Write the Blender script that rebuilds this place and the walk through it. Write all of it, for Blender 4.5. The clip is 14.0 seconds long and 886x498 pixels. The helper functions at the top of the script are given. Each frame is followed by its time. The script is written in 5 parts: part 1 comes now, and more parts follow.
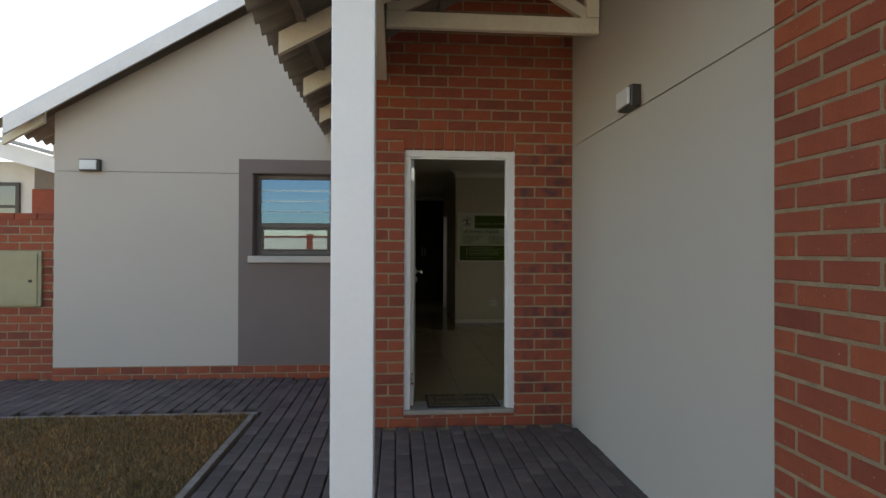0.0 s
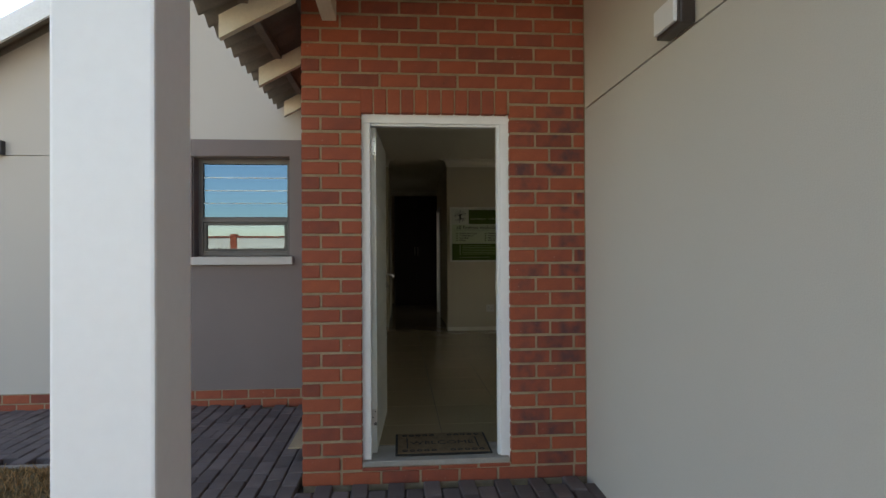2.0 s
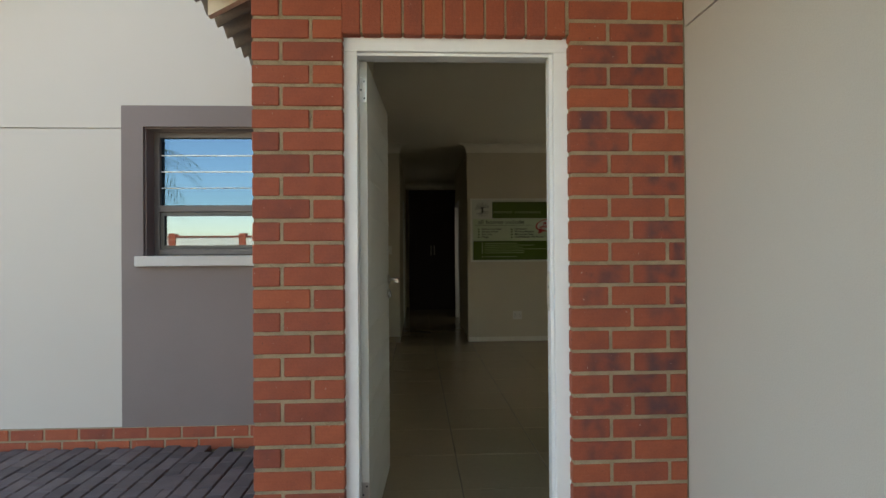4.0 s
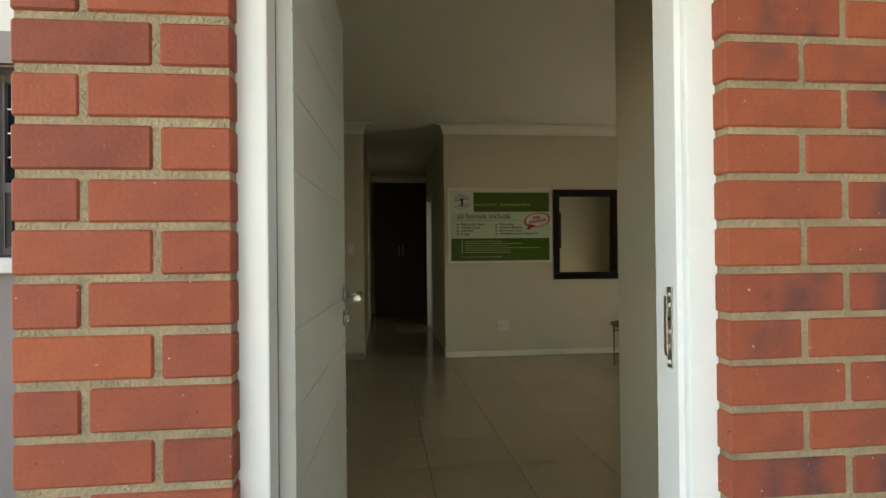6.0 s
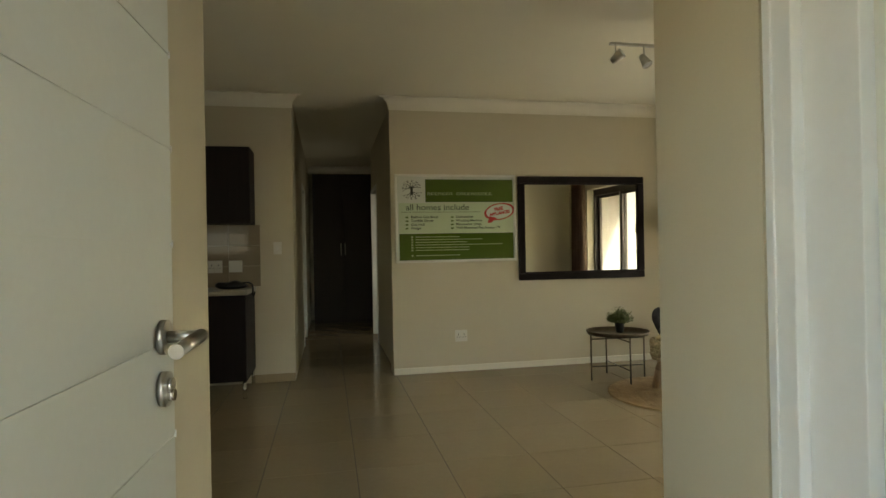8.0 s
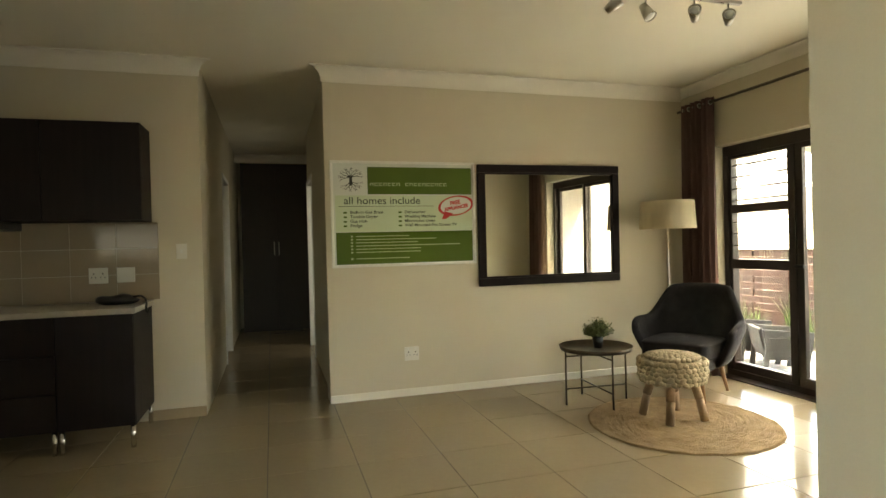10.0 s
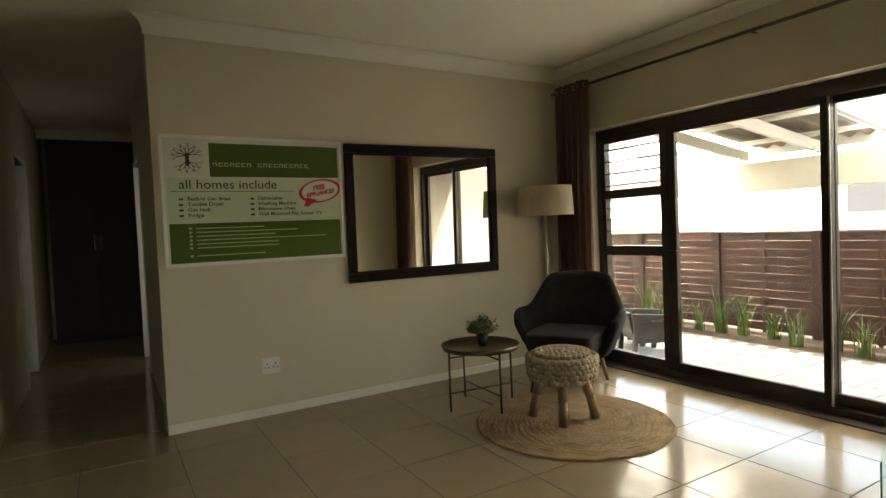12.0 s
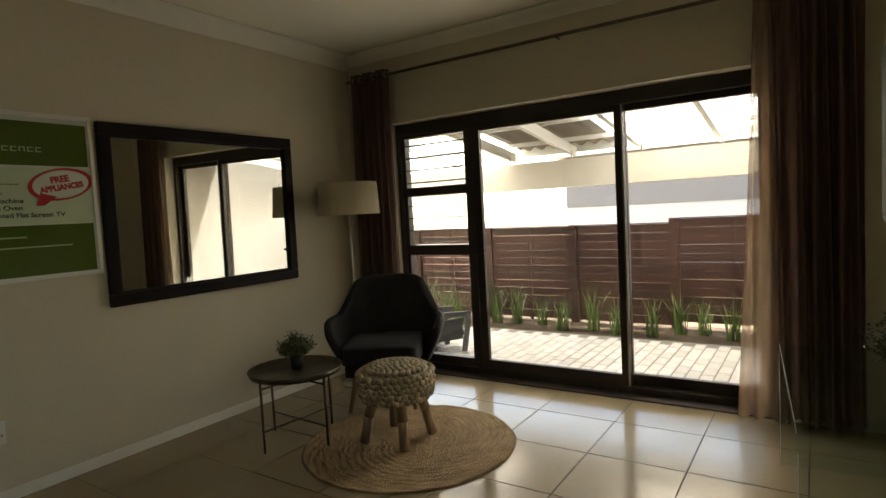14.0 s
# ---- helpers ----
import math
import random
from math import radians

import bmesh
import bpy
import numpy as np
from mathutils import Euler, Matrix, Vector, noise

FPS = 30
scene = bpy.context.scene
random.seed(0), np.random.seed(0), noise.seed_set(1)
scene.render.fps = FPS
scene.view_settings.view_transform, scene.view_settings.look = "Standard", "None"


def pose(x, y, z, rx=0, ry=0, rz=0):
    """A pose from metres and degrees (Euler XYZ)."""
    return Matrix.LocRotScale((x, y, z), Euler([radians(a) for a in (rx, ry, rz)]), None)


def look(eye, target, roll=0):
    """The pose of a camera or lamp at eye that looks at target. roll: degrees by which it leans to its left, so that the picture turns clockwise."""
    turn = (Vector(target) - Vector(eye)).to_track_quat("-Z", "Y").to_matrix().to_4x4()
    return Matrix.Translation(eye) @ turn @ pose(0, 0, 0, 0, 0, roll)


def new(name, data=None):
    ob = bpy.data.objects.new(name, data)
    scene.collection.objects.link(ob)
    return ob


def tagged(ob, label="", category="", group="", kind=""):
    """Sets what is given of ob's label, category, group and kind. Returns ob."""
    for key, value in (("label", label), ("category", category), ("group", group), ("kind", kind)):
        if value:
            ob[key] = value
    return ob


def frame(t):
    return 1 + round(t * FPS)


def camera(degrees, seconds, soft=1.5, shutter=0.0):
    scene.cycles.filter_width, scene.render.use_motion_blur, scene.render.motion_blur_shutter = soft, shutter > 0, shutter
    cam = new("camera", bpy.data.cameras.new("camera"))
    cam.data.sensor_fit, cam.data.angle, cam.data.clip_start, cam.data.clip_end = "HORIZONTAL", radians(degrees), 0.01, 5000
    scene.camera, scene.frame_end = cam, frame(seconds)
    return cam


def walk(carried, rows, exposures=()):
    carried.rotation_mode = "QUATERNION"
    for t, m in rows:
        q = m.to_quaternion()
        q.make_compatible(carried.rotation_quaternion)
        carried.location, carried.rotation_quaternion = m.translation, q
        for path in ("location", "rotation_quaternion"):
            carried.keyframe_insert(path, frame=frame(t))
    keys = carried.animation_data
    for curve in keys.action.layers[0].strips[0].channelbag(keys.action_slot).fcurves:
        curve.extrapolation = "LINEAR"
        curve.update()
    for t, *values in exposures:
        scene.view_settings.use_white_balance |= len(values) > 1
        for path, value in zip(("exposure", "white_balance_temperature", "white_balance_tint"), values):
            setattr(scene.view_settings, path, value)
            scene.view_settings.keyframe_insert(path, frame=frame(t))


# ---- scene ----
cam = camera(75.8, 14.0)
PATH = [
    (0, (-0.071, 0.071, 1.377), (0.093, 2.064, 1.39), 0.2),
    (0.5, (0.015, 0.313, 1.366), (0.179, 2.306, 1.378), 0.1),
    (1, (0.108, 0.608, 1.367), (0.277, 2.601, 1.378), -0.0),
    (1.5, (0.169, 0.882, 1.366), (0.332, 2.875, 1.377), -0.1),
    (2, (0.212, 1.188, 1.362), (0.368, 3.182, 1.375), -0.3),
    (4.5, (0.275, 2.689, 1.335), (0.364, 4.687, 1.35), -0.4),
    (5, (0.264, 3.01, 1.33), (0.369, 5.007, 1.347), -0.5),
    (5.5, (0.252, 3.294, 1.329), (0.397, 5.288, 1.345), -0.5),
    (6, (0.243, 3.608, 1.334), (0.461, 5.596, 1.349), -0.6),
    (6.5, (0.246, 3.872, 1.33), (0.536, 5.85, 1.342), -0.7),
    (7, (0.291, 4.15, 1.325), (0.625, 6.122, 1.336), -0.8),
    (7.5, (0.331, 4.391, 1.32), (0.698, 6.357, 1.33), -1.0),
    (10, (0.561, 5.521, 1.377), (1.137, 7.436, 1.365), -1.5),
    (10.5, (0.6, 5.694, 1.406), (1.264, 7.58, 1.377), -1.7),
    (11, (0.637, 5.844, 1.418), (1.42, 7.684, 1.372), -1.9),
    (11.5, (0.649, 5.958, 1.415), (1.534, 7.75, 1.352), -2.1),
    (12, (0.681, 6.082, 1.407), (1.706, 7.797, 1.332), -2.4),
    (12.5, (0.674, 6.255, 1.417), (1.857, 7.865, 1.328), -2.6),
    (13, (0.667, 6.425, 1.437), (2.016, 7.898, 1.334), -2.8),
    (13.5, (0.645, 6.593, 1.451), (2.155, 7.899, 1.334), -3.0),
    (14, (0.634, 6.774, 1.46), (2.298, 7.876, 1.329), -3.1),
]
EXPOSURES = [(0, 1.2, 8000, 11), (2.2, 1.65, 8000, 10), (4.5, 2.2, 8500, 9), (5.5, 2.6, 8700, 7), (6.0, 2.93, 8700, 6), (6.5, 2.86, 8800, 4), (7.0, 2.78, 8900, 3), (7.6, 3.22, 8950, 3.5), (9.8, 4.34, 9200, 5), (11.0, 3.87, 9000, 6), (12.5, 2.97, 8700, 7), (14.0, 2.62, 8600, 9)]
walk(cam, [(t, look(eye, target, roll)) for t, eye, target, roll in PATH], EXPOSURES)

# ---- world, sun ----
SUN_ELEVATION, SUN_AZIMUTH = radians(46), radians(12)  # azimuth from +y towards +x
world = bpy.data.worlds.new("world")
scene.world = world
world.use_nodes = True
wn = world.node_tree.nodes
sky = wn.new("ShaderNodeTexSky")
sky.sky_type = "NISHITA"
sky.sun_disc = False
sky.sun_elevation, sky.sun_rotation = SUN_ELEVATION, SUN_AZIMUTH
sky.dust_density = 0.5
world.node_tree.links.new(sky.outputs[0], wn["Background"].inputs[0])
wn["Background"].inputs[1].default_value = 0.15
sun_data = bpy.data.lights.new("sun", "SUN")
sun_data.energy, sun_data.angle, sun_data.color = 5.0, radians(0.6), (1.0, 0.95, 0.87)
sun = new("sun", sun_data)
sun_dir = Vector((math.sin(SUN_AZIMUTH) * math.cos(SUN_ELEVATION), math.cos(SUN_AZIMUTH) * math.cos(SUN_ELEVATION), math.sin(SUN_ELEVATION)))
sun.matrix_world = look(sun_dir * 30, (0, 0, 0))


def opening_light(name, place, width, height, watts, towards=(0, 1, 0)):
    """An area lamp added at an opening to strengthen the sky light that enters there."""
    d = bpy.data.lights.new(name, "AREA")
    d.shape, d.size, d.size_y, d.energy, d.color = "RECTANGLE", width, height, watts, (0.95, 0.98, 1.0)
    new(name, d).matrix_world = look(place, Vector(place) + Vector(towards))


opening_light("sliding_door_daylight", (4.80, 8.38, 1.25), 2.8, 2.1, 2.0, (-1, 0, 0.38))
# added lamp behind the corridor doorway, standing in for an unseen bedroom's daylight
opening_light("bedroom_fill_light", (1.30, 12.725, 1.25), 0.74, 1.9, 0.14, (-1, 0.7, -0.15))
opening_light("window_daylight", (-1.212, 6.670, 1.80), 0.72, 0.86, 0.16, (0, 1, 0.25))
opening_light("doorway_daylight", (0.435, 4.835, 1.15), 0.76, 1.96, 0.06, (0, 1, 0.4))


# ---- materials ----
def mat(name, color, rough=0.6, metal=0.0, vary=0.12, scale=6.0, fine=90.0, bump=0.15, tint=None, objvary=0.0, coat=0.0, island=False, spec=0.5, stretch=(1, 1, 1), depth=0.01, spread=0.08):
    """A surface with large stains, fine grain and relief; tint is the colour that the stains lean to."""
    m = bpy.data.materials.new(name)
    m.use_nodes = True
    n, l = m.node_tree.nodes, m.node_tree.links
    p = n["Principled BSDF"]
    co = n.new("ShaderNodeTexCoord")
    mp = n.new("ShaderNodeMapping")
    mp.inputs["Scale"].default_value = stretch
    l.new(co.outputs["Object"], mp.inputs[0])
    big, small = n.new("ShaderNodeTexNoise"), n.new("ShaderNodeTexNoise")
    big.inputs["Scale"].default_value, big.inputs["Detail"].default_value = scale, 5
    small.inputs["Scale"].default_value, small.inputs["Detail"].default_value = fine, 3
    l.new(mp.outputs[0], big.inputs[0])
    l.new(mp.outputs[0], small.inputs[0])
    t = tint or tuple(c * 0.62 for c in color)
    mix = n.new("ShaderNodeMix")
    mix.data_type = "RGBA"
    mix.inputs[6].default_value, mix.inputs[7].default_value = (*color, 1), (*t, 1)
    ramp = n.new("ShaderNodeMapRange")
    ramp.inputs[1].default_value, ramp.inputs[2].default_value = 0.35, 0.75
    ramp.inputs[3].default_value, ramp.inputs[4].default_value = 0.0, min(1.0, vary * 3)
    l.new(big.outputs[0], ramp.inputs[0])
    l.new(ramp.outputs[0], mix.inputs[0])
    hsv = n.new("ShaderNodeHueSaturation")
    l.new(mix.outputs[2], hsv.inputs["Color"])
    val = n.new("ShaderNodeMapRange")
    val.inputs[3].default_value, val.inputs[4].default_value = 1 - vary, 1 + vary
    l.new(small.outputs[0], val.inputs[0])
    last = val.outputs[0]
    if objvary or island:
        info = n.new("ShaderNodeNewGeometry" if island else "ShaderNodeObjectInfo")
        rnd = n.new("ShaderNodeMapRange")
        rnd.inputs[3].default_value, rnd.inputs[4].default_value = 1 - objvary, 1 + objvary
        l.new(info.outputs["Random Per Island" if island else "Random"], rnd.inputs[0])
        mul = n.new("ShaderNodeMath")
        mul.operation = "MULTIPLY"
        l.new(last, mul.inputs[0])
        l.new(rnd.outputs[0], mul.inputs[1])
        last = mul.outputs[0]
    l.new(last, hsv.inputs["Value"])
    l.new(hsv.outputs[0], p.inputs["Base Color"])
    rr = n.new("ShaderNodeMapRange")
    rr.inputs[3].default_value, rr.inputs[4].default_value = max(0.0, rough - spread), min(1, rough + spread)
    l.new(big.outputs[0], rr.inputs[0])
    l.new(rr.outputs[0], p.inputs["Roughness"])
    p.inputs["Metallic"].default_value = metal
    p.inputs["Specular IOR Level"].default_value = spec
    p.inputs["Coat Weight"].default_value = coat
    if bump:
        b = n.new("ShaderNodeBump")
        b.inputs["Strength"].default_value, b.inputs["Distance"].default_value = bump, depth
        l.new(small.outputs[0], b.inputs["Height"])
        l.new(b.outputs[0], p.inputs["Normal"])
    return m


def brick_material(name, flash):
    """Clay face brick: each its own tone, lime specks, and a plum kiln flash in the middle of some."""
    m = mat(name, (0.315, 0.074, 0.036), 0.8, vary=0.22, scale=11, fine=120, bump=0.4, tint=(0.25, 0.058, 0.032), depth=0.006)
    n, l = m.node_tree.nodes, m.node_tree.links
    info, co = n.new("ShaderNodeObjectInfo"), n.new("ShaderNodeTexCoord")

    def blend(kind, a, b, fac):
        x = n.new("ShaderNodeMix")
        x.data_type, x.blend_type = "RGBA", kind
        for socket, v in ((x.inputs[0], fac), (x.inputs[6], a), (x.inputs[7], b)):
            if isinstance(v, (int, float, tuple)):
                socket.default_value = v
            else:
                l.new(v, socket)
        return x.outputs[2]

    def ranged(v, a, b, lo, hi):
        x = n.new("ShaderNodeMapRange")
        x.interpolation_type = "SMOOTHSTEP"
        l.new(v, x.inputs[0])
        for k, q in enumerate((a, b, lo, hi)):
            x.inputs[k + 1].default_value = q
        return x.outputs[0]

    def math_node(op, a, b):
        x = n.new("ShaderNodeMath")
        x.operation = op
        for k, v in enumerate((a, b)):
            if isinstance(v, (int, float)):
                x.inputs[k].default_value = v
            else:
                l.new(v, x.inputs[k])
        return x.outputs[0]

    p = n["Principled BSDF"]
    base = p.inputs["Base Color"].links[0].from_socket
    ramp = n.new("ShaderNodeValToRGB")
    e = ramp.color_ramp.elements
    e[0].position, e[0].color = 0.0, (0.74, 0.72, 0.80, 1)
    e[1].position, e[1].color = 1.0, (1.16, 1.18, 1.02, 1)
    ramp.color_ramp.elements.new(0.3).color = (0.95, 0.92, 0.95, 1)
    l.new(info.outputs["Random"], ramp.inputs[0])
    base = blend("MULTIPLY", base, ramp.outputs[0], 1.0)
    # offset the grain of each brick
    shift = n.new("ShaderNodeVectorMath")
    shift.operation = "ADD"
    l.new(co.outputs["Object"], shift.inputs[0])
    l.new(info.outputs["Location"], shift.inputs[1])
    cloud = n.new("ShaderNodeTexNoise")
    cloud.inputs["Scale"].default_value, cloud.inputs["Detail"].default_value = 13, 2
    l.new(shift.outputs[0], cloud.inputs[0])
    sep = n.new("ShaderNodeSeparateXYZ")
    l.new(co.outputs["Generated"], sep.inputs[0])
    away = math_node("ABSOLUTE", math_node("SUBTRACT", sep.outputs[0], 0.55), 0)
    middle = math_node("MULTIPLY", ranged(away, 0.18, 0.42, 1, 0), ranged(cloud.outputs[0], 0.28, 0.72, 0, 1))
    some = ranged(info.outputs["Random"], 0.15, 0.75, 1, 0.15)
    base = blend("MIX", base, (0.085, 0.036, 0.040, 1), math_node("MULTIPLY", math_node("MULTIPLY", middle, some), flash))
    speck = n.new("ShaderNodeTexNoise")
    speck.inputs["Scale"].default_value, speck.inputs["Detail"].default_value = 95, 1
    l.new(shift.outputs[0], speck.inputs[0])
    base = blend("MIX", base, (0.55, 0.42, 0.34, 1), ranged(speck.outputs[0], 0.76, 0.80, 0, 0.8))
    base = blend("MIX", base, (0.06, 0.03, 0.025, 1), ranged(speck.outputs[0], 0.25, 0.21, 0, 0.8))
    l.new(base, p.inputs["Base Color"])
    return m


def glass_material(name, tint=(1, 1, 1), gloss=1.0, sheen=(1, 1, 1)):
    """Clear float glass: passes light straight through, with mirror gloss that grows towards grazing angles."""
    m = bpy.data.materials.new(name)
    m.use_nodes = True
    n, l = m.node_tree.nodes, m.node_tree.links
    n.remove(n["Principled BSDF"])
    tr, gl, mx, lw = n.new("ShaderNodeBsdfTransparent"), n.new("ShaderNodeBsdfGlossy"), n.new("ShaderNodeMixShader"), n.new("ShaderNodeLayerWeight")
    tr.inputs[0].default_value = (*tint, 1)
    gl.inputs["Roughness"].default_value = 0.0
    gl.inputs["Color"].default_value = (*sheen, 1)
    lw.inputs[0].default_value = 0.5
    power, scale = n.new("ShaderNodeMath"), n.new("ShaderNodeMath")
    power.operation, scale.operation = "POWER", "MULTIPLY_ADD"
    power.inputs[1].default_value = 5.0
    scale.inputs[1].default_value, scale.inputs[2].default_value = 0.8, 0.03 * gloss
    l.new(lw.outputs["Facing"], power.inputs[0])
    l.new(power.outputs[0], scale.inputs[0])
    l.new(scale.outputs[0], mx.inputs[0])
    l.new(tr.outputs[0], mx.inputs[1])
    l.new(gl.outputs[0], mx.inputs[2])
    l.new(mx.outputs[0], n["Material Output"].inputs[0])
    return m


def sheer_material(name, color, clear, through_light):
    """Woven cloth that lets some light through its gaps and glows a little from behind."""
    m = mat(name, color, 0.9, vary=0.18, scale=14, fine=320, bump=0.3, stretch=(1, 1, 0.25), depth=0.002)
    n, l = m.node_tree.nodes, m.node_tree.links
    p = n["Principled BSDF"]
    tl, tr, m1, m2 = n.new("ShaderNodeBsdfTranslucent"), n.new("ShaderNodeBsdfTransparent"), n.new("ShaderNodeMixShader"), n.new("ShaderNodeMixShader")
    tl.inputs[0].default_value = (*color, 1)
    m1.inputs[0].default_value, m2.inputs[0].default_value = through_light, clear
    l.new(p.outputs[0], m1.inputs[1])
    l.new(tl.outputs[0], m1.inputs[2])
    l.new(m1.outputs[0], m2.inputs[1])
    l.new(tr.outputs[0], m2.inputs[2])
    l.new(m2.outputs[0], n["Material Output"].inputs[0])
    return m


PLASTER = mat("greige_plaster", (0.505, 0.475, 0.43), 0.9, vary=0.05, scale=1.6, fine=220, bump=0.25, depth=0.004, tint=(0.45, 0.425, 0.39))
TAUPE = mat("taupe_plaster", (0.20, 0.165, 0.155), 0.9, vary=0.06, scale=2.0, fine=200, bump=0.25, depth=0.004)
MORTAR = mat("mortar", (0.365, 0.28, 0.18), 0.95, vary=0.26, scale=14, fine=130, bump=0.9, depth=0.012)
BRICK = brick_material("face_brick", 0.22)
BRICK_FLASHED = brick_material("flashed_face_brick", 0.95)
WHITE_STEEL = mat("white_steel_paint", (0.78, 0.79, 0.79), 0.42, vary=0.03, scale=3, fine=30, bump=0.03)
WHITE_PAINT = mat("white_paint", (0.74, 0.74, 0.71), 0.4, vary=0.03, scale=3, fine=60, bump=0.05)
DOOR_PAINT = mat("door_enamel", (0.68, 0.69, 0.64), 0.38, vary=0.03, scale=4, fine=70, bump=0.06, depth=0.003)
TIMBER_CREAM = mat("cream_timber", (0.76, 0.70, 0.56), 0.65, vary=0.10, scale=5, fine=60, bump=0.15, stretch=(1, 0.2, 1))
SILL = mat("sill_paint", (0.50, 0.48, 0.45), 0.7, vary=0.06, scale=5, fine=90, bump=0.1)
SHEET = mat("fibre_cement_sheet", (0.24, 0.21, 0.18), 0.85, vary=0.2, scale=4, fine=80, bump=0.25)
ROOF_TOP = mat("roof_sheet", (0.42, 0.43, 0.44), 0.6, vary=0.1)
FASCIA = mat("fascia_board", (0.82, 0.84, 0.85), 0.6, vary=0.08, scale=3, fine=60, bump=0.1)
PAVER = mat("plum_paver", (0.142, 0.107, 0.098), 0.85, vary=0.2, scale=7, fine=120, bump=0.5, objvary=0.22, depth=0.006)
PAVER_REST = mat("plum_paver_rest", (0.142, 0.107, 0.098), 0.85, vary=0.2, scale=7, fine=120, bump=0.5, objvary=0.22, island=True, depth=0.006)
SAND = mat("joint_sand", (0.055, 0.045, 0.04), 0.95, vary=0.2, bump=0.4)
PATIO_SAND = mat("pale_joint_sand", (0.27, 0.25, 0.22), 0.95, vary=0.25, fine=120, bump=0.5)
SOIL = mat("garden_soil", (0.085, 0.060, 0.040), 0.95, vary=0.3, scale=8, fine=60, bump=0.9, depth=0.03)
LAWN = mat("dry_lawn", (0.17, 0.10, 0.04), 0.95, vary=0.33, scale=1.4, fine=70, bump=0.9, depth=0.03, tint=(0.13, 0.105, 0.04))
BLADE = mat("lawn_blades", (0.37, 0.195, 0.075), 0.8, vary=0.33, scale=1.1, fine=28, bump=0, objvary=0.6, island=True, tint=(0.165, 0.135, 0.045))
KERB = mat("concrete_edging", (0.36, 0.33, 0.29), 0.9, vary=0.2, scale=9, fine=120, bump=0.4)
EDGE_MORTAR = mat("edging_mortar", (0.36, 0.31, 0.26), 0.95, vary=0.3, scale=14, fine=90, bump=0.9, depth=0.02)
WALL_IN = mat("cream_wall_paint", (0.60, 0.545, 0.42), 0.85, vary=0.03, scale=1.5, fine=260, bump=0.12, depth=0.003)
CEILING = mat("ceiling_paint", (0.83, 0.79, 0.67), 0.9, vary=0.02, scale=1.5, fine=200, bump=0.08, depth=0.003)
CORNICE = mat("cornice_paint", (0.80, 0.77, 0.68), 0.8, vary=0.03, bump=0.05)
TILE = mat("cream_porcelain", (0.355, 0.280, 0.178), 0.15, vary=0.05, scale=3.5, fine=35, bump=0.02, objvary=0.03, tint=(0.31, 0.245, 0.155))
GROUT = mat("tile_grout", (0.13, 0.11, 0.085), 0.9, vary=0.15)
SPLASH = mat("splash_tile", (0.33, 0.27, 0.195), 0.02, spread=0.008, vary=0.05, objvary=0.04, bump=0.02)
SPLASH_GROUT = mat("splash_grout", (0.55, 0.50, 0.40), 0.85)
WENGE = mat("wenge_laminate", (0.018, 0.012, 0.012), 0.55, vary=0.13, scale=4, fine=60, bump=0.08, stretch=(8, 8, 0.5), spec=0.25)
COUNTER = mat("speckled_counter", (0.52, 0.47, 0.41), 0.3, vary=0.12, scale=30, fine=300, bump=0.02)
STEEL = mat("brushed_steel", (0.56, 0.54, 0.50), 0.3, metal=1.0, vary=0.06, scale=8, fine=150, bump=0.04)
CHROME = mat("chrome", (0.72, 0.71, 0.69), 0.12, metal=1.0, vary=0.03, bump=0)
BRONZE_ALU = mat("bronze_aluminium", (0.042, 0.029, 0.024), 0.38, vary=0.1, scale=8, fine=120, bump=0.03)
GREY_ALU = mat("taupe_aluminium", (0.085, 0.07, 0.065), 0.4, vary=0.1, scale=8, fine=120, bump=0.03)
SWITCH = mat("white_plastic", (0.72, 0.70, 0.64), 0.35, vary=0.03, bump=0)
BLACK_PLASTIC = mat("black_plastic", (0.014, 0.014, 0.015), 0.35, vary=0.15, bump=0.03)
MIRROR = mat("mirror_glass", (0.75, 0.77, 0.74), 0.0, metal=1.0, vary=0.0, bump=0, spread=0.0)
FRAME_DARK = mat("dark_wood_frame", (0.011, 0.006, 0.006), 0.5, vary=0.3, scale=6, fine=90, bump=0.1, stretch=(1, 1, 1), spec=0.16)
CHARCOAL = mat("charcoal_wool", (0.030, 0.028, 0.033), 0.95, vary=0.3, scale=12, fine=420, bump=0.5, depth=0.003)
OAK = mat("oak_leg", (0.36, 0.20, 0.095), 0.55, vary=0.2, scale=6, fine=60, bump=0.1, stretch=(4, 4, 0.6))
RAW_WOOD = mat("pale_raw_wood", (0.46, 0.32, 0.20), 0.7, vary=0.22, scale=9, fine=70, bump=0.3, stretch=(2, 2, 0.5))
WOOL = mat("chunky_cream_wool", (0.52, 0.44, 0.31), 0.95, vary=0.2, scale=20, fine=240, bump=0.8, objvary=0.16, island=True, depth=0.004)
JUTE = mat("braided_jute", (0.43, 0.295, 0.155), 0.95, vary=0.36, scale=9, fine=130, bump=1.0, depth=0.012, tint=(0.27, 0.175, 0.085))
DARK_METAL = mat("antique_metal", (0.15, 0.12, 0.085), 0.38, metal=0.85, vary=0.3, scale=12, fine=140, bump=0.1)
LEAF = mat("small_leaf", (0.105, 0.125, 0.034), 0.55, vary=0.3, scale=30, bump=0, objvary=0.4, island=True)
REED = mat("reed_leaf", (0.10, 0.18, 0.04), 0.5, vary=0.3, scale=8, bump=0, objvary=0.4, island=True)
SHADE = sheer_material("linen_shade", (0.66, 0.58, 0.42), 0.0, 0.35)
CURTAIN = sheer_material("brown_curtain", (0.19, 0.108, 0.092), 0.04, 0.32)
